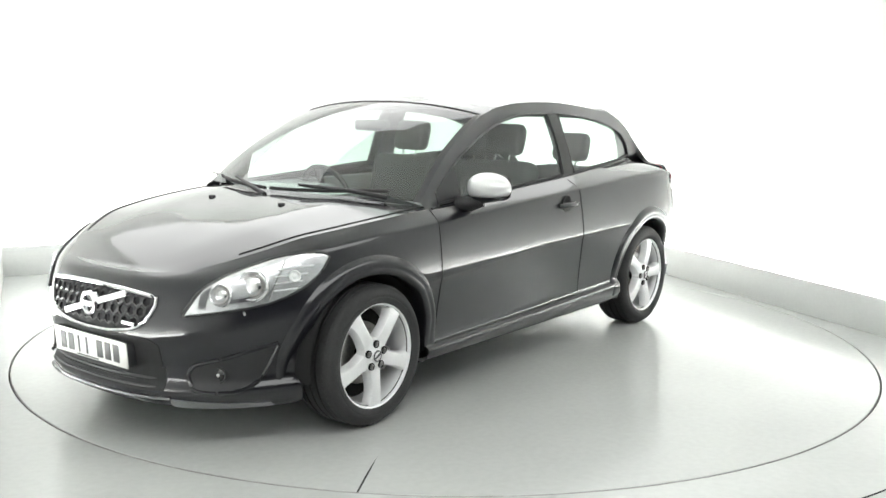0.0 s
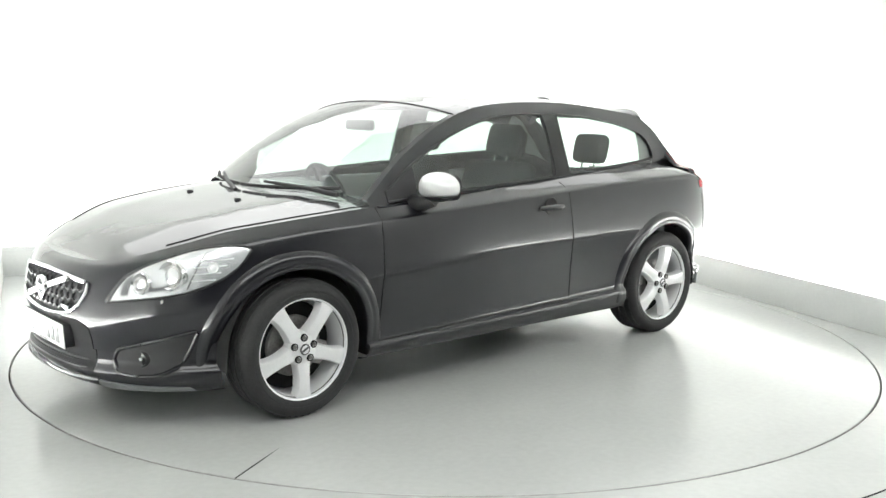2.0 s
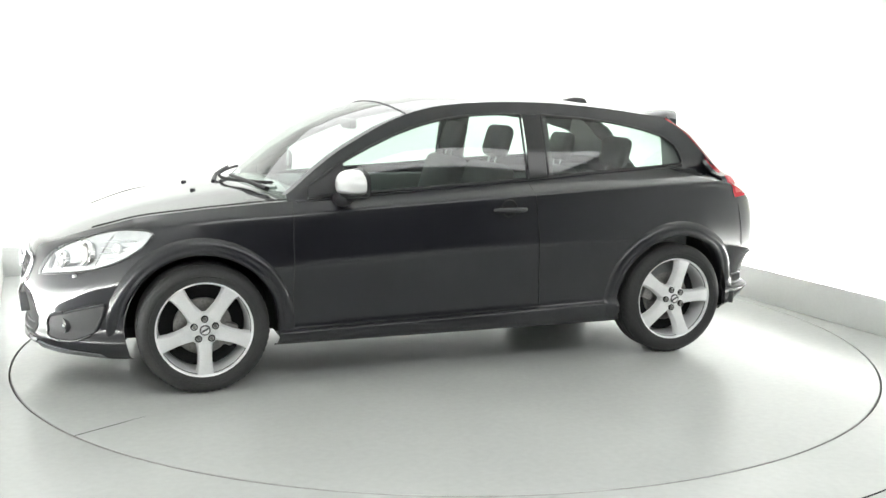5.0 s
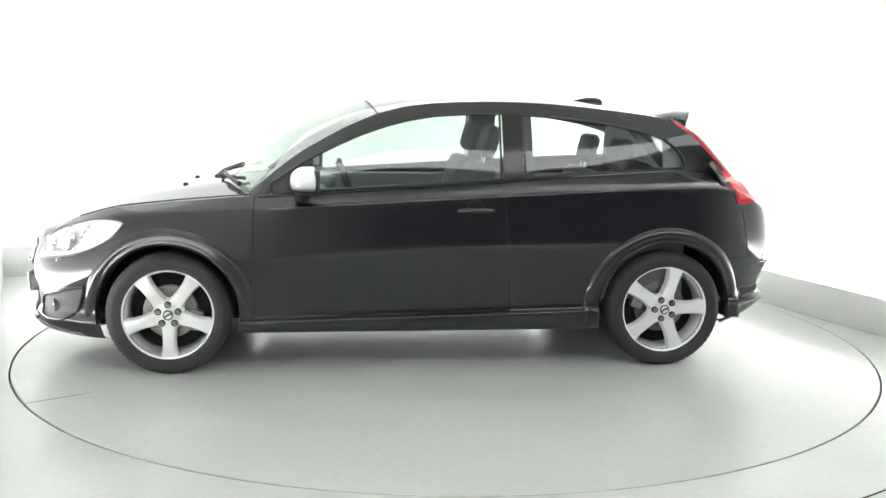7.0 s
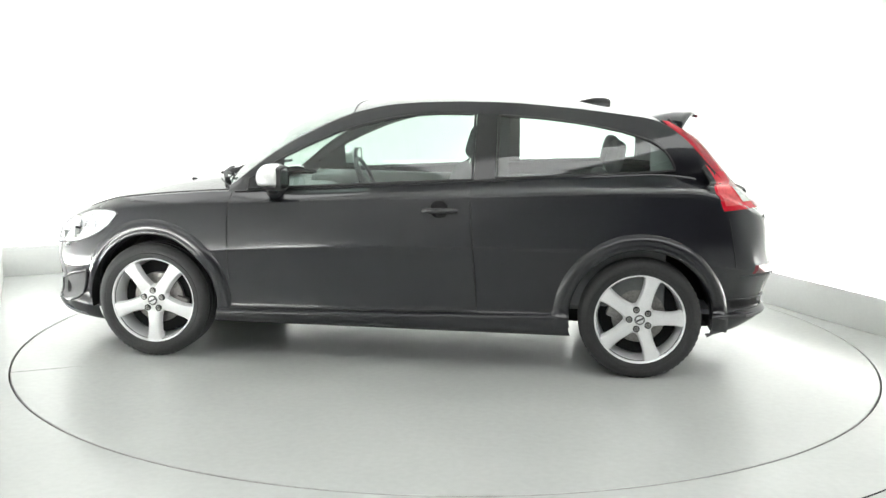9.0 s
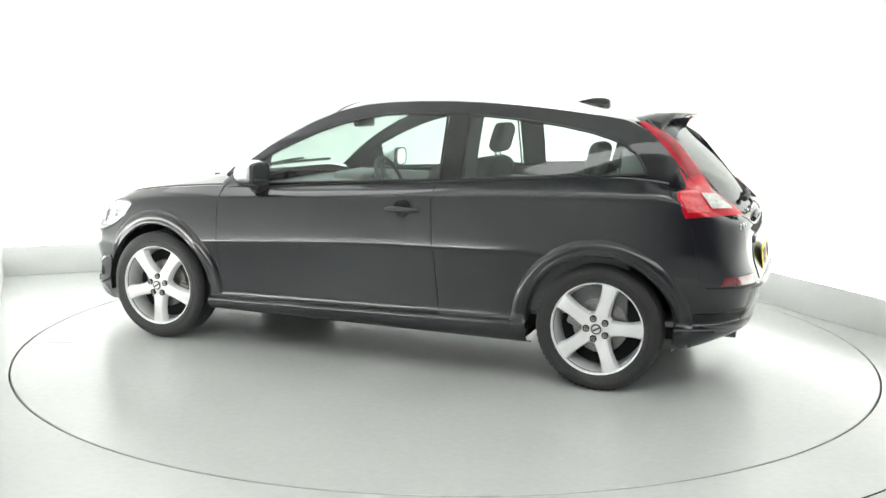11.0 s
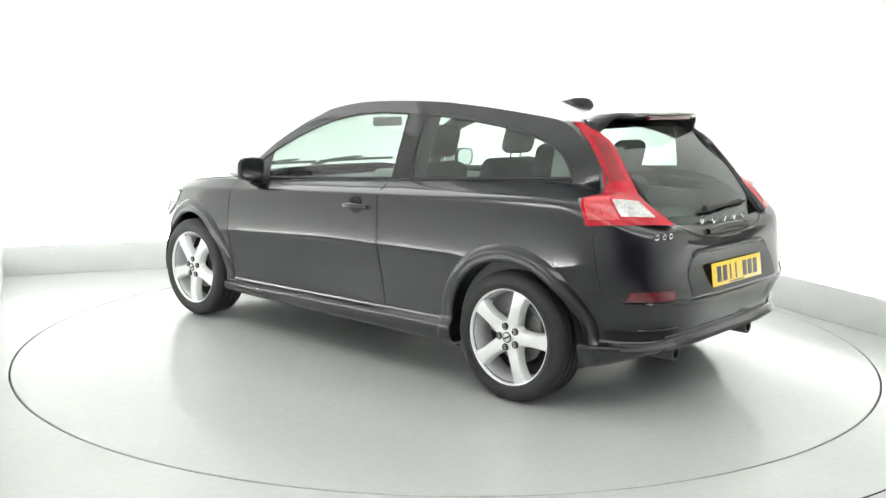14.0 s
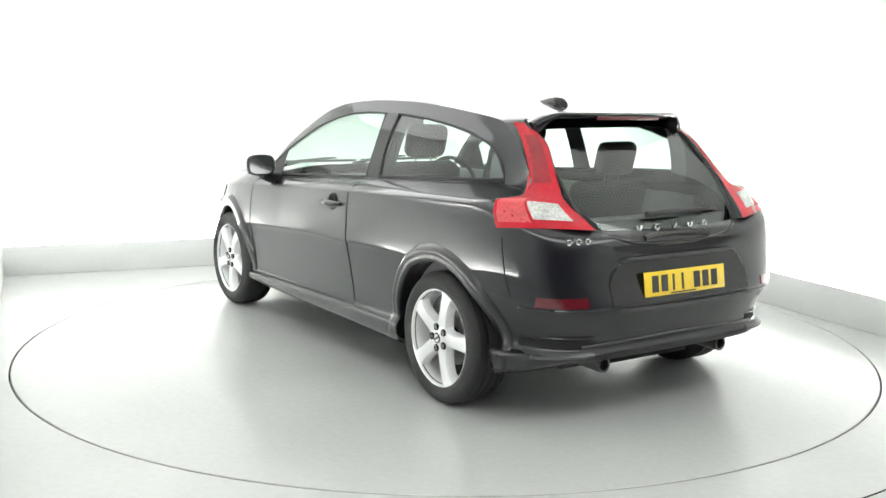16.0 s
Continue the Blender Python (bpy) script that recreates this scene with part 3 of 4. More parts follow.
# ------------------------------------------------------------------ wheels
def wheel(hx, s, phase):
    w = new("wheel")
    w.parent = car
    w["label"] = "five-spoke silver alloy wheel with black tyre"
    w.matrix_basis = Matrix.Translation((hx, s * 0.862, 0.318)) @ (Matrix.Identity(4) if s > 0 else Matrix.Rotation(math.pi, 4, "Z"))
    tyre = [(.221, -.012), (.232, .004), (.246, .012), (.262, .0155), (.264, .0135), (.267, .0155), (.285, .014), (.300, .005), (.309, -.006), (.316, -.022),
            (.318, -.040), (.318, -.055), (.310, -.057), (.310, -.065), (.318, -.067), (.318, -.097), (.310, -.099), (.310, -.107), (.318, -.109), (.318, -.139), (.310, -.141), (.310, -.149), (.318, -.151), (.317, -.175), (.305, -.196), (.27, -.212), (.23, -.205)]
    v, f = lathe(tyre, 72)
    mesh_object("tyre", v, f, RUBBER, w, "black low-profile tyre", sharp=50)
    # tread blocks on the shoulder
    bm = bmesh.new()
    for k in range(60):
        a = 2 * math.pi * k / 60
        add_box(bm, -0.009, 0.009, -0.034, -0.018, 0.310, 0.3172, 0.0, Matrix.Rotation(a, 4, "Y"))
    part("tread", bm, RUBBER, w, smooth=False)
    rim = [(.2375, -.012), (.2385, .000), (.234, .006), (.228, .003), (.223, -.010), (.217, -.035), (.212, -.10), (.208, -.19)]
    v, f = lathe(rim, 72)
    mesh_object("rim", v, f, ALLOY, w, "silver painted rim", sharp=40)
    for k in range(5):
        a = phase + 2 * math.pi * k / 5
        st = [(.030, .036, -.010), (.060, .039, -.006), (.095, .0335, -.001), (.135, .031, .003), (.175, .033, .003), (.205, .0375, .000), (.226, .046, -.004)]
        vs = []
        for r, hw, h in st:
            for q, d in ((-1.12, -.045), (-1.04, -.012), (-.86, -.001), (-.4, .003), (0, .001), (.4, .003), (.86, -.001), (1.04, -.012), (1.12, -.045)):
                lx, lz, ly = hw * q, r, h + d
                vs.append((lz * math.cos(a) - lx * math.sin(a), ly, lz * math.sin(a) + lx * math.cos(a)))
        mesh_object("spoke", vs, [q[::-1] for q in grid_faces(len(st), 9)], ALLOY, w, sharp=40)
        bm = bmesh.new()
        bmesh.ops.create_cone(bm, cap_ends=True, segments=6, radius1=.0105, radius2=.009, depth=.014, matrix=Matrix.Translation((.053 * math.cos(a + .63), -.001, .053 * math.sin(a + .63))) @ Matrix.Rotation(-math.pi / 2, 4, "X"))
        part("wheel_bolt", bm, IRON, w, smooth=False)
        bx, bz = .053 * math.cos(a + .63), .053 * math.sin(a + .63)
        v, f = lathe([(.0115, .0035), (.0135, .0050), (.0165, .0045), (.0175, -.004)], 20)
        mesh_object("bolt_socket", [(p[0] + bx, p[1], p[2] + bz) for p in v], f, DARK, w)
    v, f = lathe([(0.0, .010), (.018, .010), (.027, .007), (.030, .002), (.040, -.001), (.072, -.004), (.080, -.014), (.084, -.045)], 40)
    mesh_object("hub", v, f, ALLOY, w, sharp=40)
    v, f = lathe([(0.020, .0112), (.0225, .0125), (.0255, .0105), (.0265, .008)], 32)
    mesh_object("hub_cap_ring", v, f, SATIN_DARK, w)
    bm = bmesh.new()
    add_box(bm, -.019, .019, .008, .0122, -.0045, .0045, .001, Matrix.Rotation(.5, 4, "Y"))
    part("hub_cap_mark", bm, SATIN_DARK, w)
    v, f = lathe([(.05, -.085), (.139, -.085), (.141, -.090), (.141, -.105), (.05, -.105)], 48)
    mesh_object("brake_disc", v, f, IRON, w, "grey iron brake disc")
    v, f = lathe([(0.0, -.12), (.205, -.12), (.21, -.19)], 48)
    mesh_object("wheel_back", v, f, DARK, w)
    bm = bmesh.new()
    ang = math.radians(200 if hx > 0 else 20)
    add_box(bm, -.055, .055, -.115, -.062, .095, .165, .012, Matrix.Rotation(math.pi / 2 - ang if s > 0 else ang - math.pi / 2, 4, "Y"))
    part("brake_caliper", bm, IRON, w)
    return w


wheel(1.32, 1, math.radians(-90))
wheel(-1.32, 1, math.radians(178))
wheel(1.32, -1, math.radians(90))
wheel(-1.32, -1, math.radians(20))


# ------------------------------------------------------------------ patches that follow the nose and the tail
def end_patch(name, y0, y1, lower, upper, mat, parent, front=True, off=0.004, ny=24, nz=10, depth=0.012, label="", flat=None, ease=1.0):
    vs = []
    k = 1 if front else -1
    for i in range(ny):
        y = y0 + (y1 - y0) * (1 - (1 - i / (ny - 1)) ** ease)
        for j in range(nz):
            z = lower(y) + (upper(y) - lower(y)) * j / (nz - 1)
            x = flat if flat is not None else end_x(y, z, front) + k * off
            vs.append((x, y, z))
    fs = grid_faces(ny, nz)
    rim = [i * nz for i in range(ny)] + [(ny - 1) * nz + j for j in range(1, nz)] + [i * nz + nz - 1 for i in range(ny - 2, -1, -1)] + [j for j in range(nz - 2, 0, -1)]
    base = len(vs)
    for r in rim:
        vs.append((vs[r][0] - k * depth, vs[r][1] * 0.998, vs[r][2]))
    m = len(rim)
    fs += [(rim[i], rim[(i + 1) % m], base + (i + 1) % m, base + i) for i in range(m)]
    bm = bmesh.new()
    bv = [bm.verts.new(v) for v in vs]
    for f in fs:
        try:
            bm.faces.new([bv[i] for i in f])
        except ValueError:
            pass
    return part(name, bm, mat, parent, label, sharp=50)


def end_line(name, pts, r, mat, parent, front=True, off=0.004, n=8, sink=0.0):
    """A bead along the nose or tail; sink lets both its ends run out into the surface."""
    k = 1 if front else -1
    m = len(pts) - 1
    v, f = tube([(end_x(y, z, front) + k * (off - sink * abs(2 * i / m - 1) ** 5), y, z) for i, (y, z) in enumerate(pts)], r, n)
    return mesh_object(name, v, f, mat, parent)


def nose_frame(y, z, lift, blend=0.5):
    """A pose on the nose, its z axis between the surface's normal and straight ahead."""
    hit = SKIN.ray_cast(Vector((4, abs(y), z)), Vector((-1, 0, 0)))
    n = hit[1] if hit[1].x > 0 else -hit[1]
    n = (n * blend + Vector((1, 0, 0)) * (1 - blend)).normalized()
    p = hit[0] + n * lift
    s = 1 if y > 0 else -1
    return Matrix.Translation((p.x, s * p.y, p.z)) @ Vector((n.x, s * n.y, n.z)).to_track_quat("Z", "Y").to_matrix().to_4x4()


def dense(pts, n=8):
    out = []
    for a, b in zip(pts[:-1], pts[1:]):
        for i in range(n):
            t = i / n
            out.append((a[0] + (b[0] - a[0]) * t, a[1] + (b[1] - a[1]) * t))
    return out + [pts[-1]]


# ---- grille
grille = new("grille")
grille.parent = car
grille["label"] = "black honeycomb grille in a chrome frame with diagonal bar"
G_TOP = curve([(-.37, .634), (-.2, .651), (0, .658), (.2, .651), (.37, .634)], 0.03)
G_BOT = curve([(-.38, .628), (-.355, .576), (-.335, .532), (-.265, .495), (-.14, .478), (0, .474), (.14, .478), (.265, .495), (.335, .532), (.355, .576), (.38, .628)], 0.015)
gt, gb = (lambda y: float(G_TOP(y))), (lambda y: float(G_BOT(y)))
end_patch("grille_back", -.365, .365, gb, gt, DARK, grille, off=0.003)
frame_pts = [(y, gt(y)) for y in np.linspace(-.366, .366, 30)] + [(y, gb(y)) for y in np.linspace(.366, -.366, 44)]
end_line("grille_frame", frame_pts + frame_pts[:1], 0.0085, CHROME, grille, off=0.008)
bm = bmesh.new()
cell = 0.029
row = 0
z = 0.44
while z < 0.70:
    y = -0.38 + (cell * 0.87 if row % 2 else 0)
    while y < 0.38:
        if gb(y) + 0.012 < z < gt(y) - 0.008 and abs(y) < .35:
            ring_o, ring_i, ring_d = [], [], []
            for k in range(6):
                a = math.pi / 3 * k + math.pi / 6
                for ring, q, dx in ((ring_o, 1.0, 0.006), (ring_i, 0.66, 0.012), (ring_d, 0.60, -0.002)):
                    yy, zz = y + cell * q * math.cos(a), z + cell * q * math.sin(a)
                    ring.append(bm.verts.new((end_x(max(-.5, min(.5, yy)), zz) + dx, yy, zz)))
            for k in range(6):
                k2 = (k + 1) % 6
                bm.faces.new((ring_o[k], ring_o[k2], ring_i[k2], ring_i[k]))
                bm.faces.new((ring_i[k], ring_i[k2], ring_d[k2], ring_d[k]))
        y += cell * 1.74
    z += cell * 1.5
    row += 1
part("grille_mesh", bm, BLACK_PLASTIC, grille, "dark honeycomb mesh")
vs, n = [], 16
for i in range(n):
    t = i / (n - 1)
    y, z = -.185 + .40 * t, .515 + .122 * t
    for dy, dz, dx in ((-.005, .012, .006), (-.005, .012, .018), (.005, -.012, .018), (.005, -.012, .006)):
        vs.append((end_x(y, z) + dx, y + dy, z + dz))
mesh_object("diagonal_bar", vs, grid_faces(n, 4, closed_m=True), SATIN, grille, smooth=False)
v, f = lathe([(.034, .018), (.037, .030), (.044, .033), (.051, .030), (.053, .018)], 40, "x", (end_x(0, .573), 0, .573))
mesh_object("badge_ring", v, f, CHROME, grille, "round chrome badge ring")
v, f = lathe([(0, .020), (.037, .018)], 30, "x", (end_x(0, .573), 0, .573))
mesh_object("badge_disc", v, f, BLACK_GLOSS, grille)
bm = bmesh.new()
add_box(bm, end_x(0, .573) + .022, end_x(0, .573) + .032, -.05, .05, .563, .583, .002)
add_box(bm, end_x(0, .573) + .020, end_x(0, .573) + .030, .030, .066, .603, .625, .003)
part("badge_bar", bm, CHROME, grille)
bm = bmesh.new()
add_box(bm, end_x(.25, .5) + .012, end_x(.25, .5) + .020, .22, .30, .515, .530, .002, None)
part("trim_badge", bm, CHROME, grille)

# ---- lower intake, plate and chin
end_patch("lower_intake", -.40, .40, lambda y: .240 + .012 * (abs(y) / .40) ** 3, lambda y: .345, DARK, car, off=0.003, label="dark lower air intake")
end_patch("upper_intake", -.385, .385, lambda y: .345, lambda y: .468 - .10 * max(0, (abs(y) - .30) / .085) ** 2 * .3, DARK, car, off=0.0035, label="dark air intake round the number plate")
for zz in (.262, .296):
    end_line("intake_slat", [(y, zz) for y in np.linspace(-.385, .385, 30)], 0.006, BLACK_PLASTIC, car, off=0.004, sink=0.010)
end_line("chin_trim", [(y, .212 + .004 * (abs(y) / .43) ** 2) for y in np.linspace(-.43, .43, 40)], 0.012, PAINT, car, off=0.004)
for s in (1, -1):
    end_patch("chin_blade", s * .43, s * .70, lambda y: .172, lambda y: .218 - .024 * (abs(y) - .43) / .27, BLADE, car, off=0.014, ny=16, nz=5, depth=0.04, label="grey satin chin blade")


def number_plate(x, y, z, tilt, back, mat, label, front):
    p = new("number_plate")
    p.parent = car
    p["label"] = label
    p.matrix_basis = Matrix.Translation((x, y, z)) @ Matrix.Rotation(radians(tilt), 4, "Y") @ (Matrix.Identity(4) if front else Matrix.Rotation(math.pi, 4, "Z"))
    bm = bmesh.new()
    add_box(bm, -.006, .0, -.26, .26, -.0555, .0555, .002)
    part("plate", bm, mat, p)
    for k in range(7):
        yy = -.195 + .058 * k + (.035 if k > 3 else 0)
        bm = bmesh.new()
        wd = .006 if k in (2, 3) else .020
        add_box(bm, -.001, .002, yy - wd, yy + wd, -.037, .037)
        part("plate_mark", bm, INK, p, smooth=False)
    bm = bmesh.new()
    add_box(bm, -.0005, .0015, -.10, .06, -.051, -.045)
    part("plate_caption", bm, INK, p, smooth=False)
    return p


number_plate(2.178, .010, .388, 4, None, WHITE_PLATE, "white front number plate with dark marks", True)
bm = bmesh.new()
add_box(bm, 2.12, 2.171, -.245, .265, .336, .438, .006)
part("plate_holder", bm, BLACK_PLASTIC, car)


# ---- headlamps and fog lamps
HL_LOW = curve([(.480, .563), (.489, .566), (.583, .580), (.672, .596), (.72, .612), (.751, .634), (.777, .664), (.791, .698), (.798, .750)], 0.005)
HL_TOP = curve([(.480, .566), (.489, .580), (.497, .600), (.51, .634), (.529, .673), (.576, .722), (.623, .755), (.668, .782), (.709, .797), (.748, .802), (.777, .801), (.792, .792), (.798, .778)], 0.005)



def headlamp(s):
    h = new("headlamp")
    h.parent = car
    h["label"] = "clear swept-back headlamp with silver reflectors"
    lo, hi = (lambda y: float(HL_LOW(abs(y)))), (lambda y: max(float(HL_TOP(abs(y))), float(HL_LOW(abs(y))) + .002))
    end_patch("lamp_housing", s * .487, s * .796, lo, hi, REFLECTOR, h, off=0.005, ny=44, nz=12, ease=1.7)
    pts = [(s * y, hi(y)) for y in np.linspace(.487, .796, 40)] + [(s * y, lo(y)) for y in np.linspace(.796, .487, 40)]
    end_line("lamp_seal", pts + pts[:1], 0.005, BLACK_PLASTIC, h, off=0.006)
    end_patch("lens", s * .487, s * .796, lo, hi, LENS_GLASS, h, off=0.022, ny=44, nz=12, depth=0.02, ease=1.7)
    for y, z, r in ((.592, .648, .043), (.668, .683, .060)):
        m = nose_frame(s * y, z, .006, .6)
        v, f = lathe([(0.0, .012), (r * .35, .010), (r * .62, .002), (r * .66, -.004), (r * .72, .0), (r * .95, .010), (r, .013), (r * 1.04, .008), (r * 1.10, .004), (r * 1.10, -.02)], 36, "z")
        v = [tuple(m @ Vector(p)) for p in v]
        mesh_object("projector", v, f, CHROME, h, sharp=30)
        v, f = lathe([(r * .60, .004), (r * .72, .008), (r * .78, .004)], 36, "z")
        mesh_object("projector_ring", [tuple(m @ Vector(p)) for p in v], f, IRON, h)
    end_patch("lamp_bezel", s * .532, s * .556, lambda y: .598, lambda y: .655 + (abs(y) - .532) * 1.2, SATIN_DARK, h, off=0.009, ny=5, nz=5, depth=0.006)
    end_patch("lamp_bezel", s * .610, s * .700, lambda y: .612 + .02 * (abs(y) - .61) / .09, lambda y: .628 + .02 * (abs(y) - .61) / .09, SATIN_DARK, h, off=0.009, ny=8, nz=3, depth=0.006)
    for k in range(4):
        end_line("reflector_rib", [(s * y, .66 + .028 * k + .10 * (y - .715)) for y in np.linspace(.722 - .004 * k, .766 + .004 * k, 8)], 0.0035, SATIN, h, off=0.007)
    end_line("reflector_edge", [(s * (.716 + .004 * math.sin(3 * q)), .625 + .15 * q) for q in np.linspace(0, 1, 12)], 0.004, IRON, h, off=0.006)
    m = nose_frame(s * .750, .712, .006, .9)
    v, f = lathe([(0, .006), (.012, .004), (.022, .010), (.026, .004)], 24, "z")
    mesh_object("indicator_bulb", [tuple(m @ Vector(p)) for p in v], f, SATIN, h)
    bm = bmesh.new()
    yy, zz = .665, .578
    add_box(bm, -.020, .020, -.004, .004, -.006, .006, .002, Matrix.Translation((end_x(yy, zz) + .006, s * yy, zz)) @ Matrix.Rotation(s * radians(55), 4, "Z"))
    part("lamp_washer", bm, SATIN, h)
    return h


def fog_lamp(s):
    g = new("fog_lamp")
    g.parent = car
    g["label"] = "round fog lamp in a dark plastic recess"
    FL = curve([(.482, .312), (.490, .285), (.514, .258), (.57, .248), (.634, .249), (.668, .264), (.683, .315), (.706, .385), (.724, .438)], 0.008)
    FT = curve([(.482, .318), (.490, .345), (.505, .358), (.53, .368), (.60, .389), (.659, .415), (.724, .442)], 0.008)
    lo, hi = (lambda y: float(FL(abs(y)))), (lambda y: max(float(FT(abs(y))), float(FL(abs(y))) + .003))
    end_patch("fog_recess", s * .484, s * .722, lo, hi, BLACK_PLASTIC, g, off=0.003, ny=28)
    pts = [(s * y, hi(y)) for y in np.linspace(.484, .722, 30)] + [(s * y, lo(y)) for y in np.linspace(.722, .484, 30)]
    end_line("recess_rim", pts + pts[:1], 0.009, PAINT, g, off=0.004)
    m = nose_frame(s * .572, .318, -.004, .5)
    for nm, prof, mt in (("bezel", [(.028, .004), (.032, .010), (.037, .009), (.040, -.02)], BLACK_PLASTIC), ("fog_glass", [(0, .006), (.024, .005), (.030, .003)], BLACK_GLOSS), ("bulb", [(0, .011), (.005, .010), (.008, .005)], SATIN)):
        v, f = lathe(prof, 32, "z")
        mesh_object(nm, [tuple(m @ Vector(p)) for p in v], f, mt, g)
    return g


for s in (1, -1):
    headlamp(s)
    fog_lamp(s)


# ---- wipers and washer jets
def wiper(pts, blade):
    w = new("wiper")
    w.parent = car
    v, f = tube(pts, [0.014, 0.011, 0.009, 0.007][:len(pts)], 8)
    mesh_object("wiper_arm", v, f, BLACK_PLASTIC, w)
    v, f = tube(blade, 0.009, 6)
    mesh_object("wiper_blade", v, f, RUBBER, w)
    return w


def on_screen(x, y, lift):
    """A place over the windscreen's foot."""
    return (COWL(y) - x, y, float(BONNET_MID(COWL(y))) - .005 + lift + x * 0.55)


wiper([on_screen(-.02, .62, .01), on_screen(.0, .45, .03), on_screen(.03, .25, .03), on_screen(.04, .15, .03)], [on_screen(.02, y, .018) for y in np.linspace(.60, -.02, 10)])
wiper([on_screen(-.02, -.02, .01), on_screen(.0, -.15, .03), on_screen(.03, -.30, .03), on_screen(.04, -.38, .03)], [on_screen(.02, y, .018) for y in np.linspace(-.06, -.60, 10)])
vs = []
for j in range(31):
    y = -.72 + 1.44 * j / 30
    x = COWL(y)
    z0 = bonnet_z(x + .06, y)
    vs += [(x + .06, y, z0 - .004), (x + .02, y, z0 + .004), (x - .05, y, z0 - .012), (x - .10, y, z0 - .02)]
mesh_object("cowl", vs, grid_faces(31, 4), BLACK_PLASTIC, car, "black plastic cowl under the windscreen")
for s in (1, -1):
    bm = bmesh.new()
    add_box(bm, -.014, .014, -.012, .012, -.004, .010, .004, Matrix.Translation((1.30, s * .25, bonnet_z(1.30, .25))))
    part("washer_jet", bm, BLACK_PLASTIC, car)


# ---- mirrors, handles and shut lines
def door_mirror(s):
    d = new("door_mirror")
    d.parent = car
    d["label"] = "door mirror with satin silver cap"
    c = Vector((.600, .950, 1.018))
    half = (.088, .108, .072)

    def shell(cut):
        vs, nu, nv = [], 28, 17
        for i in range(nu):
            a = 2 * math.pi * i / nu
            for j in range(nv):
                b = -math.pi / 2 + math.pi * j / (nv - 1)
                p = lambda q, e: math.copysign(abs(q) ** e, q)
                x = p(math.cos(b), .75) * p(math.cos(a), .8)
                y = p(math.cos(b), .75) * p(math.sin(a), .8)
                z = p(math.sin(b), .9)
                z *= 1.0 - .22 * max(0, y)
                if x < -.35:
                    x = -.35 - (x + .35) * -.25
                if z < cut[0]:
                    z = cut[0]
                if z > cut[1]:
                    z = cut[1]
                vs.append((c.x + half[0] * x * cut[2] - .05 * max(0, y) * half[0], s * (c.y + half[1] * y * cut[2]), c.z + half[2] * z))
        return vs, grid_faces(nu, nv, closed_n=True)
    v, f = shell((-.62, 2, 1.0))
    bm = bmesh.new()
    bv = [bm.verts.new(p) for p in v]
    for q in f:
        try:
            bm.faces.new([bv[i] for i in q])
        except ValueError:
            pass
    bmesh.ops.remove_doubles(bm, verts=bm.verts, dist=1e-5)
    part("mirror_cap", bm, SATIN, d, "satin silver mirror cap", sharp=50)
    v, f = shell((-1.0, -.55, .97))
    mesh_object("mirror_base", v, f, BLACK_PLASTIC, d)
    def oval(prof, ry, rz):
        vs, fs = lathe(prof, 44, "x")
        k = lambda q: math.copysign(abs(q) ** .62, q)
        out = []
        for p in vs:
            r = math.hypot(p[1], p[2])
            out.append((p[0], s * .95 + (ry * r * k(p[1] / r) if r else 0), 1.016 + (rz * r * k(p[2] / r) if r else 0)))
        return out, fs
    v, f = oval([(.86, .541), (.93, .539), (1.0, .544), (1.0, .560), (.95, .580)], .090, .064)
    mesh_object("mirror_surround", v, f, BLACK_PLASTIC, d)
    v, f = oval([(0, .543), (.88, .543)], .090, .064)
    mesh_object("mirror_glass", v, f, CHROME, d, "flat mirror glass")
    v, f = tube([(.63, s * .79, .925), (.63, s * .86, .935), (.61, s * .92, .955)], [.045, .036, .03], 12)
    mesh_object("mirror_arm", v, f, BLACK_PLASTIC, d)
    return d


def door_handle(s):
    h = new("door_handle")
    h.parent = car
    hx, hz = -.265, .866
    yb = side_y(hx, hz)
    m = Matrix.Translation((hx, s * (yb + .001), hz)) @ Matrix.Rotation(-s * math.pi / 2, 4, "X")
    v, f = lathe([(0, -.002), (.020, -.001), (.036, .003), (.046, .006), (.050, .001)], 28, "z")
    mesh_object("handle_cup", [tuple(m @ Vector(p)) for p in v], f, DARK, h)
    v, f = tube([(hx + .085, s * (yb + .006), hz - .008), (hx + .06, s * (yb + .030), hz - .005), (hx, s * (yb + .038), hz - .004), (hx - .06, s * (yb + .032), hz - .005), (hx - .095, s * (yb + .008), hz - .006)], [.012, .015, .016, .015, .012], 12)
    mesh_object("handle_bar", v, f, PAINT, h)
    return h


def shut_line(pts, s, r=0.0028):
    v, f = tube([(x, s * (side_y(x, z) + .0006), z) for x, z in pts], r, 6)
    mesh_object("shut_line", v, f, DARK, car)


for s in (1, -1):
    door_mirror(s)
    door_handle(s)
    shut_line([(.885 - .02 * max(0, (z - .8)) * 3, z) for z in np.linspace(.33, .925, 24)], s)
    shut_line([(-.470 + .05 * ((z - .33) / .66), z) for z in np.linspace(.335, .985, 24)], s)
    shut_line([(x, float(HEIGHTS[2](x)) + .018) for x in np.linspace(.885, -.465, 40)], s, 0.004)
    shut_line([(-1.80 + .05 * t, .60 + .25 * t) for t in np.linspace(0, 1, 10)], s)


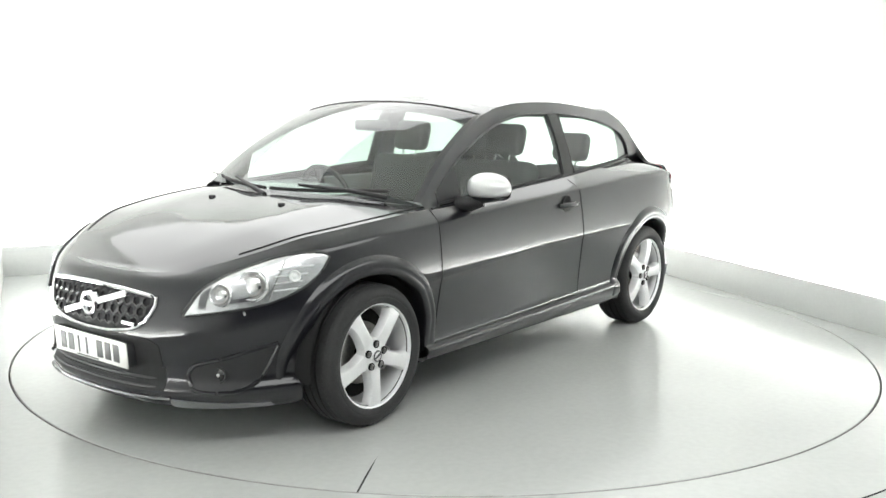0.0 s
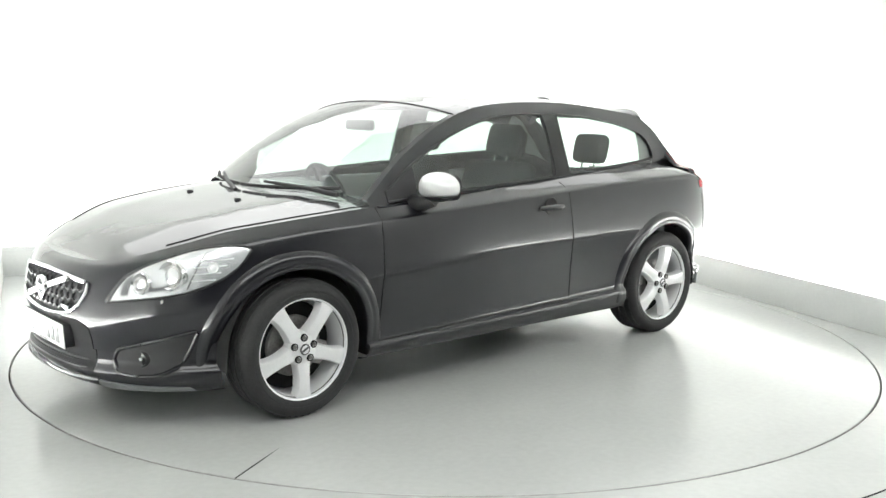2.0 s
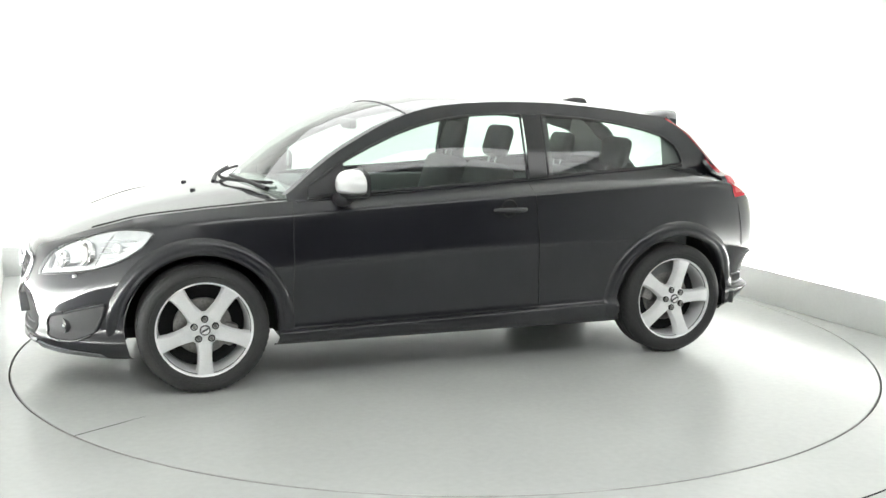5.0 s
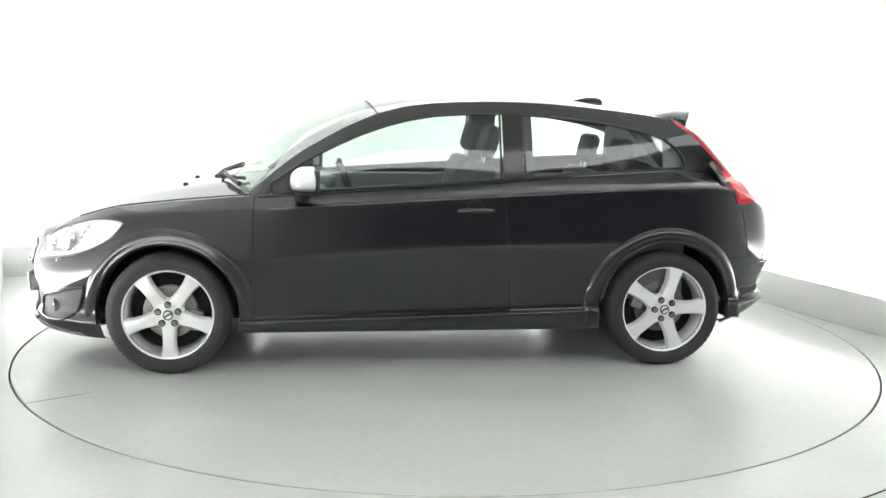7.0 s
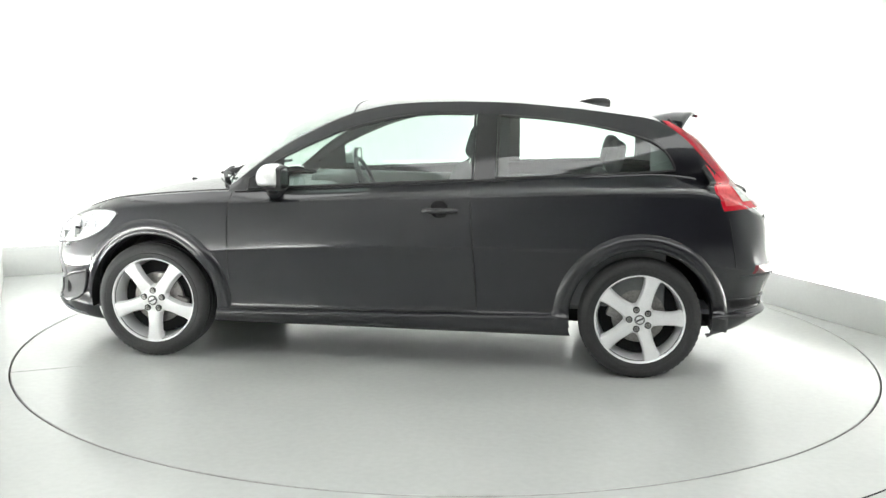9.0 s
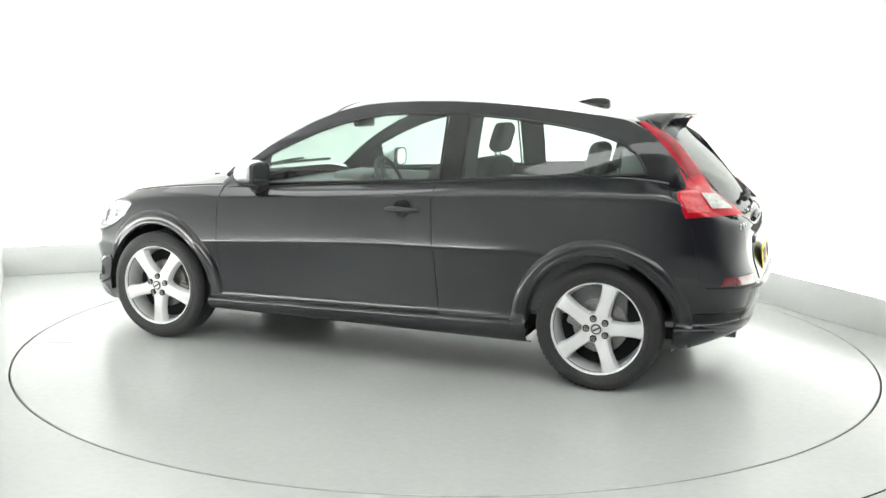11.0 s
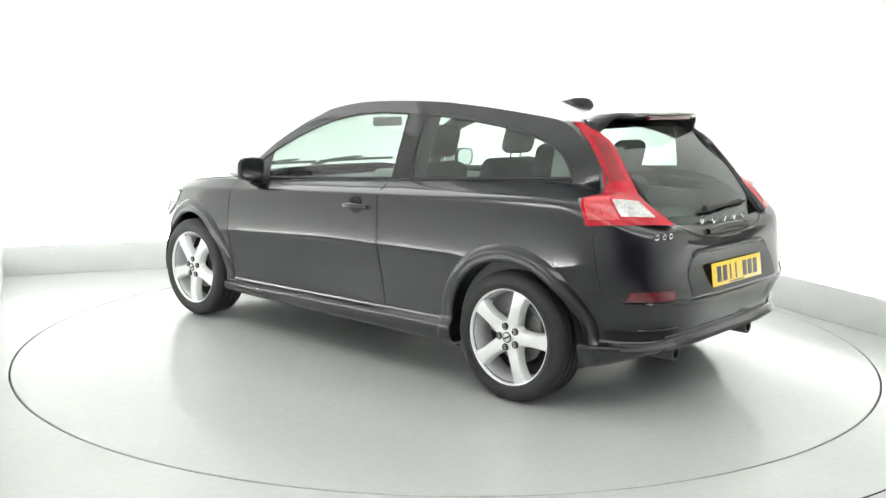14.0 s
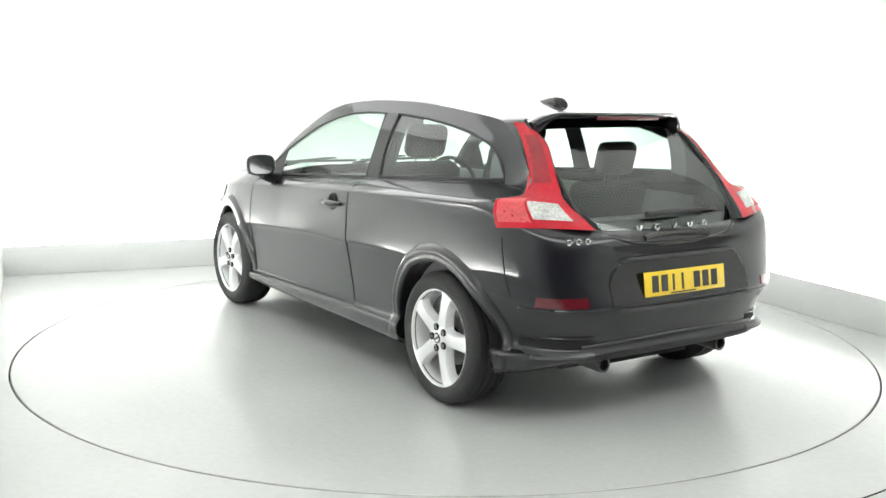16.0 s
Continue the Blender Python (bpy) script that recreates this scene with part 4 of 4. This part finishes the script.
# ------------------------------------------------------------------ tail
def tail_lamp(s):
    t = new("tail_lamp")
    t.parent = car
    t["label"] = "tall red tail lamp beside the tailgate glass"
    rows_o = [(-1.418, .518, 1.336), (-1.478, .536, 1.290), (-1.550, .560, 1.230), (-1.636, .600, 1.120), (-1.692, .660, 1.032), (-1.680, .735, 1.016), (-1.668, .800, 1.004), (-1.685, .818, .945), (-1.71, .822, .888)]
    rows_i = [(-1.470, .472, 1.328), (-1.545, .472, 1.285), (-1.622, .478, 1.232), (-1.717, .510, 1.121), (-1.780, .528, 1.045), (-1.802, .533, 1.015), (-1.850, .523, .975), (-1.910, .500, .930), (-1.960, .478, .886)]
    o, i_ = np.array(rows_o), np.array(rows_i)
    o, i_ = spline_rows(o[:, None, :], 4)[:, 0], spline_rows(i_[:, None, :], 4)[:, 0]
    ncol = 13

    def patch(r0, r1, c0, c1, off):
        vs = []
        for r in range(r0, r1 + 1):
            wide = float(np.linalg.norm(o[r] - i_[r]))
            for k in range(ncol):
                q = c0 + (c1 - c0) * k / (ncol - 1)
                p = o[r] * (1 - q) + i_[r] * q
                b = 4 * q * (1 - q)
                out = np.array([-.62, .74, .16])
                p = p + out * (b * wide * .13 + off)
                hit = SKIN.ray_cast(Vector(p + out * 0.4), Vector(-out))
                if hit[0] is not None and (np.array(hit[0]) - p) @ out > -0.004 - off + 0.010:
                    p = np.array(hit[0]) + out * (off + 0.002 if off > 0 else off - 0.004)
                vs.append((p[0], s * p[1], p[2]))
        return vs, grid_faces(r1 - r0 + 1, ncol)
    last = len(o) - 1
    v, f = patch(0, last, 0, 1, 0.004)
    mesh_object("red_lens", v, f, RED, t, "glossy red lens", sharp=50)
    rim = [r * ncol for r in range(last + 1)] + [last * ncol + c for c in range(1, ncol)] + [r * ncol + ncol - 1 for r in range(last - 1, -1, -1)]
    ring = [v[r] for r in rim] + [(v[r][0] + .025, v[r][1] - s * .012, v[r][2]) for r in rim]
    k = len(rim)
    mesh_object("lamp_edge", ring, [(a, a + 1, k + a + 1, k + a) for a in range(k - 1)], PAINT, t, "black painted lamp edge", sharp=50)
    v, f = patch(0, last, -.04, 1.08, -0.018)
    mesh_object("lamp_back", [(p[0] + .012, p[1], p[2]) for p in v], f, DARK, t)
    v, f = patch(int(last * .72), last - 3, .44, .86, 0.008)
    mesh_object("clear_lens", v, f, CLEAR_LENS, t, "clear reversing light lens", sharp=60)
    v, f = patch(int(last * .66), last - 2, .04, .40, 0.0068)
    mesh_object("indicator_lens", v, f, PINK, t, "pale red indicator lens", sharp=60)
    v, f = patch(int(last * .16), int(last * .46), .22, .80, 0.0068)
    mesh_object("brake_light_lens", v, f, RED_DEEP, t, "deep red ribbed brake light lens", sharp=60)
    # painted edge between the roof rail and the lamp
    ev = []
    for r in range(int(last * .58)):
        x = float(o[r][0])
        ev += [(x, s * float(U_Y(x)), float(U_Z(x))), (x - .006, s * (float(o[r][1]) - .01), float(o[r][2]) - .004)]
    mesh_object("lamp_surround", ev, grid_faces(len(ev) // 2, 2), PAINT, t)
    return t


for s in (1, -1):
    tail_lamp(s)
    end_patch("rear_reflector", s * .561, s * .755, lambda y: .562, lambda y: .606, RED_DARK, car, front=False, off=0.005, ny=14, nz=4, label="dark red bumper reflector")
    end_line("bumper_bead", [(s * y, .550) for y in np.linspace(.44, .78, 24)], 0.008, PAINT, car, front=False, off=0.002, sink=0.012)

# plate recess, plate and bumper lip
end_patch("plate_recess", -.44, .44, lambda y: .562 + .0 * y, lambda y: .752 - .10 * max(0, (abs(y) - .33) / .11) ** 2, BLACK_GLOSS, car, front=False, off=0.004)
pts = [(y, .752 - .10 * max(0, (abs(y) - .33) / .11) ** 2) for y in np.linspace(-.44, .44, 40)]
end_line("recess_lip", pts, 0.014, PAINT, car, front=False, off=0.006, sink=0.022)
number_plate(-2.052, -.003, .637, 8, None, YELLOW_PLATE, "yellow rear number plate with dark marks", False)
end_line("bumper_ledge", [(y, .532 + .016 * (abs(y) / .8) ** 2) for y in np.linspace(-.58, .58, 48)], 0.018, PAINT, car, front=False, off=0.004, sink=0.024)
end_patch("diffuser", -.55, .55, lambda y: .285, lambda y: .385 - .02 * (abs(y) / .66) ** 2, BLACK_PLASTIC, car, front=False, off=0.004, label="black plastic rear diffuser")
end_line("diffuser_bead", [(y, .392 - .02 * (abs(y) / .66) ** 2) for y in np.linspace(-.55, .55, 40)], 0.006, SATIN_DARK, car, front=False, off=0.003)
for s in (1, -1):
    end_patch("bumper_slot", s * .50, s * .755, lambda y: .374, lambda y: .412, DARK, car, front=False, off=0.004, ny=14, nz=4)
    end_patch("bumper_blade", s * .50, s * .755, lambda y: .332, lambda y: .362, SATIN_DARK, car, front=False, off=0.007, ny=14, nz=4, depth=0.03, label="dark satin bumper blade")
    end_line("slot_edge", [(s * y, .418) for y in np.linspace(.48, .76, 20)], 0.006, PAINT, car, front=False, off=0.004, sink=0.008)
    v, f = lathe([(.026, .10), (.030, .102), (.036, .100), (.037, .09), (.036, -.12)], 28, "x", (0, 0, 0))
    v = [(-1.88 - p[0] + .03, s * .385 + p[1], .268 + p[2]) for p in v]
    mesh_object("exhaust_tip", v, f, SATIN_DARK, car, "round dark metal exhaust tip")
    v, f = lathe([(0, .06), (.028, .06)], 20, "x")
    mesh_object("exhaust_bore", [(-1.88 - p[0] + .03, s * .385 + p[1], .268 + p[2]) for p in v], f, DARK, car)
bm = bmesh.new()
add_box(bm, -1.82, -1.60, -.30, .30, .215, .29, .02)
part("rear_silencer", bm, DARK, car)

end_patch("tailgate_gap", -.40, .40, lambda y: .764 + .04 * (abs(y) / .4) ** 3, lambda y: .812, DARK, car, front=False, off=0.004, ny=24, nz=5)
end_line("hatch_edge", [(y, .812 + .055 * (abs(y) / .42) ** 4) for y in np.linspace(-.42, .42, 48)], 0.007, BLACK_GLOSS, car, front=False, off=0.003, sink=0.012)

# spoiler
vs = []
NS = 57
for j in range(NS):
    y = -.478 + .956 * j / (NS - 1)
    q = abs(y) / .478
    tip = max(0, (q - .74) / .26)
    xt = -1.637 + .105 * q ** 3.2
    zt = 1.377 - .052 * tip ** 1.8
    xl = -1.36 - .06 * tip ** 2
    zl = float(U_Z(-1.36)) + float(MID_RISE(-1.36)) * (1 - q ** 2.3) + .004 - .03 * tip ** 2
    fin = .040 * max(0, (q - .78) / .22) ** 1.3
    for t, h in ((0, .0), (.3, .016 * (1 - q ** 4)), (.6, .016), (.85, .010), (.97, .006), (1.0, -.002), (.99, -.010 - fin * .6), (.9, -.021 - fin), (.6, -.028 - fin), (.45, -.030 - fin * .4)):
        vs.append((xl + (xt - xl) * t, y, zl + (zt - zl) * t + h))
f = grid_faces(NS, 10)
f += [tuple(range(10)), tuple(range((NS - 1) * 10 + 9, (NS - 1) * 10 - 1, -1))]
mesh_object("spoiler", vs, f, PAINT, car, "glossy black roof spoiler over the tailgate", sharp=45)
bm = bmesh.new()
add_box(bm, -1.646, -1.632, -.20, .20, 1.350, 1.366, .002)
part("high_brake_lamp", bm, RED_DARK, car)

# aerial fin
vs = []
for i, (x, h, w) in enumerate(((-.97, .004, .012), (-1.02, .022, .026), (-1.07, .040, .032), (-1.12, .048, .034), (-1.155, .046, .032), (-1.166, .036, .028), (-1.168, .0, .028))):
    zr = float(U_Z(x)) + float(MID_RISE(x)) - .004
    h = h * .95
    for a in np.linspace(0, math.pi, 9):
        vs.append((x, w * math.cos(a), zr + h * math.sin(a) ** .7))
mesh_object("aerial_fin", vs, grid_faces(7, 9) + [tuple(range(54, 63))], BLACK_GLOSS, car, "small black roof aerial fin")

# tailgate furniture: wiper, handle, raised shapes
def on_gate(t, s, lift=.01):
    p = gate_point(t, s)
    return (p[0] - lift, p[1], p[2] + lift * .4)


rw = new("rear_wiper")
rw.parent = car
v, f = tube([on_gate(.775, .30, .02), on_gate(.77, .1, .03), on_gate(.76, -.15, .03), on_gate(.745, -.55, .022)], [.016, .012, .010, .007], 8)
mesh_object("wiper_arm", v, f, BLACK_PLASTIC, rw)
v, f = tube([on_gate(.765, s, .012) for s in np.linspace(.25, -.72, 10)], .008, 6)
mesh_object("wiper_blade", v, f, RUBBER, rw)
v, f = tube([on_gate(.955 - .03 * (1 - (s / .52) ** 2), s, .018) for s in np.linspace(-.52, .52, 20)], .014, 8)
mesh_object("tailgate_handle", v, f, BLACK_GLOSS, car)
for k in range(5):
    s0 = .46 - .23 * k
    p = on_gate(.87, s0, .012)
    bm = bmesh.new()
    if k in (1, 4):
        v, f = lathe([(.008, -.003), (.010, .003), (.015, .003), (.017, -.003)], 16, "x", p)
        bm.free()
        mesh_object("tailgate_emblem", v, f, CHROME, car)
    else:
        add_box(bm, -.004, .004, -.016, -.006, -.015, .015, .002, Matrix.Translation(p) @ Matrix.Rotation(.35, 4, "X"))
        if k != 2:
            add_box(bm, -.004, .004, .006, .016, -.015, .015, .002, Matrix.Translation(p) @ Matrix.Rotation(-.35, 4, "X"))
        part("tailgate_emblem", bm, CHROME, car)
for k in range(3):
    y, z = .625 - .045 * k, .842
    x = end_x(y, z, False) - .004
    arc = np.linspace(.7, 5.6, 14) if k == 0 else np.linspace(0, 2 * math.pi, 16)
    v, f = tube([(x, y + .014 * math.cos(a), z + .011 * math.sin(a)) for a in arc], .0032, 6)
    mesh_object("model_emblem", v, f, CHROME, car)


# ------------------------------------------------------------------ cabin
def seat(x, y, w, rear=False):
    st = new("car_seat")
    st.parent = car
    st["label"] = "charcoal cloth car seat with headrest"
    bm = bmesh.new()
    add_box(bm, -.02, .50, -w / 2, w / 2, .34, .54, .06, Matrix.Translation((x, y, 0)), 3)
    part("seat_cushion", bm, CLOTH, st)
    bm = bmesh.new()
    lean = Matrix.Translation((x, y, .46)) @ Matrix.Rotation(radians(-16 if not rear else -14), 4, "Y")
    hb = .64 if not rear else .56
    add_box(bm, -.07, .07, -w / 2, w / 2, 0, hb, .055, lean, 3)
    part("seat_back", bm, CLOTH, st)
    bm = bmesh.new()
    add_box(bm, -.045, .045, -.13, .13, hb + .035, hb + .225, .045, lean, 3)
    hr = part("headrest", bm, CLOTH, st)
    v, f = tube([tuple(lean @ Vector((0, -.05, hb - .03))), tuple(lean @ Vector((0, -.05, hb + .06)))], .007, 6)
    mesh_object("headrest_post", v, f, CHROME, hr)
    v, f = tube([tuple(lean @ Vector((0, .05, hb - .03))), tuple(lean @ Vector((0, .05, hb + .06)))], .007, 6)
    mesh_object("headrest_post", v, f, CHROME, hr)


for y in (.36, -.36):
    seat(-.20, y, .50)
    seat(-1.02, y, .50, True)
bm = bmesh.new()
add_box(bm, .50, .98, -.70, .70, .52, .91, .06, None, 3)
add_box(bm, .46, .70, -.58, -.16, .86, .955, .04, None, 3)
part("dashboard", bm, TRIM, car, "grey moulded dashboard")
wheel_m = Matrix.Translation((.36, -.36, .88)) @ Matrix.Rotation(radians(-66), 4, "Y")
v, f = lathe([(.175 + .014 * math.cos(a), .014 * math.sin(a)) for a in np.linspace(0, 2 * math.pi, 9)], 36, "z")
sw = mesh_object("steering_wheel", [tuple(wheel_m @ Vector(p)) for p in v], f, BLACK_PLASTIC, car, "black steering wheel")
bm = bmesh.new()
add_box(bm, -.17, .17, -.02, .02, -.03, -.008, .006, wheel_m)
add_box(bm, -.06, .06, -.06, .06, -.035, .0, .015, wheel_m)
part("wheel_boss", bm, BLACK_PLASTIC, sw)
bm = bmesh.new()
add_box(bm, -1.80, .95, -.74, .74, .335, .36)
for s in (1, -1):
    add_box(bm, -1.45, .80, min(s * .70, s * .775), max(s * .70, s * .775), .36, .935, .015)
add_box(bm, -1.78, -1.27, -.70, .70, .80, .83, .01)
part("cabin_lining", bm, TRIM, car, "grey cabin floor and door lining")
hv = []
for i in range(30):
    x = .20 - 1.58 * i / 29
    for j in range(15):
        p = top_point(x, -.95 + 1.9 * j / 14)
        hv.append((p[0], p[1], p[2] - .03))
mesh_object("headlining", hv, grid_faces(30, 15), HEADLINER, car)
side_strip("pillar_trim", -1.36, -1.78, low, lambda x: max(up(x), low(x)) - .02, TRIM, off=-0.035, nz=6)
bm = bmesh.new()
add_box(bm, .36, .40, -.12, .12, 1.255, 1.315, .015)
part("rear_view_mirror", bm, BLACK_PLASTIC, car)


for ob in bpy.data.objects:
    if ob.type == "MESH" and ob.data.materials and ob.data.materials[0] in (GLASS, REAR_GLASS, LENS_GLASS):
        ob.visible_shadow = False


# ------------------------------------------------------------------ motion
def motions():
    turn = [(0, 232.80), (0.5, 230.96), (1.0, 228.20), (1.5, 224.90), (2.0, 221.35), (2.5, 217.80), (3.0, 214.25), (4.0, 207.30), (6.5, 190.20), (7.5, 183.62), (9.0, 173.30), (11.5, 155.40), (12.5, 148.55), (13.5, 141.58), (14.5, 134.55), (15.0, 131.0), (16.0, 123.94)]
    walk(car, [(t, pose(0, 0, 0, 0, 0, a) @ Matrix.Translation((0.213, -0.078, 0))) for t, a in turn])
    walk(turntable, [(t, pose(0, 0, 0, 0, 0, a)) for t, a in turn])


motions()
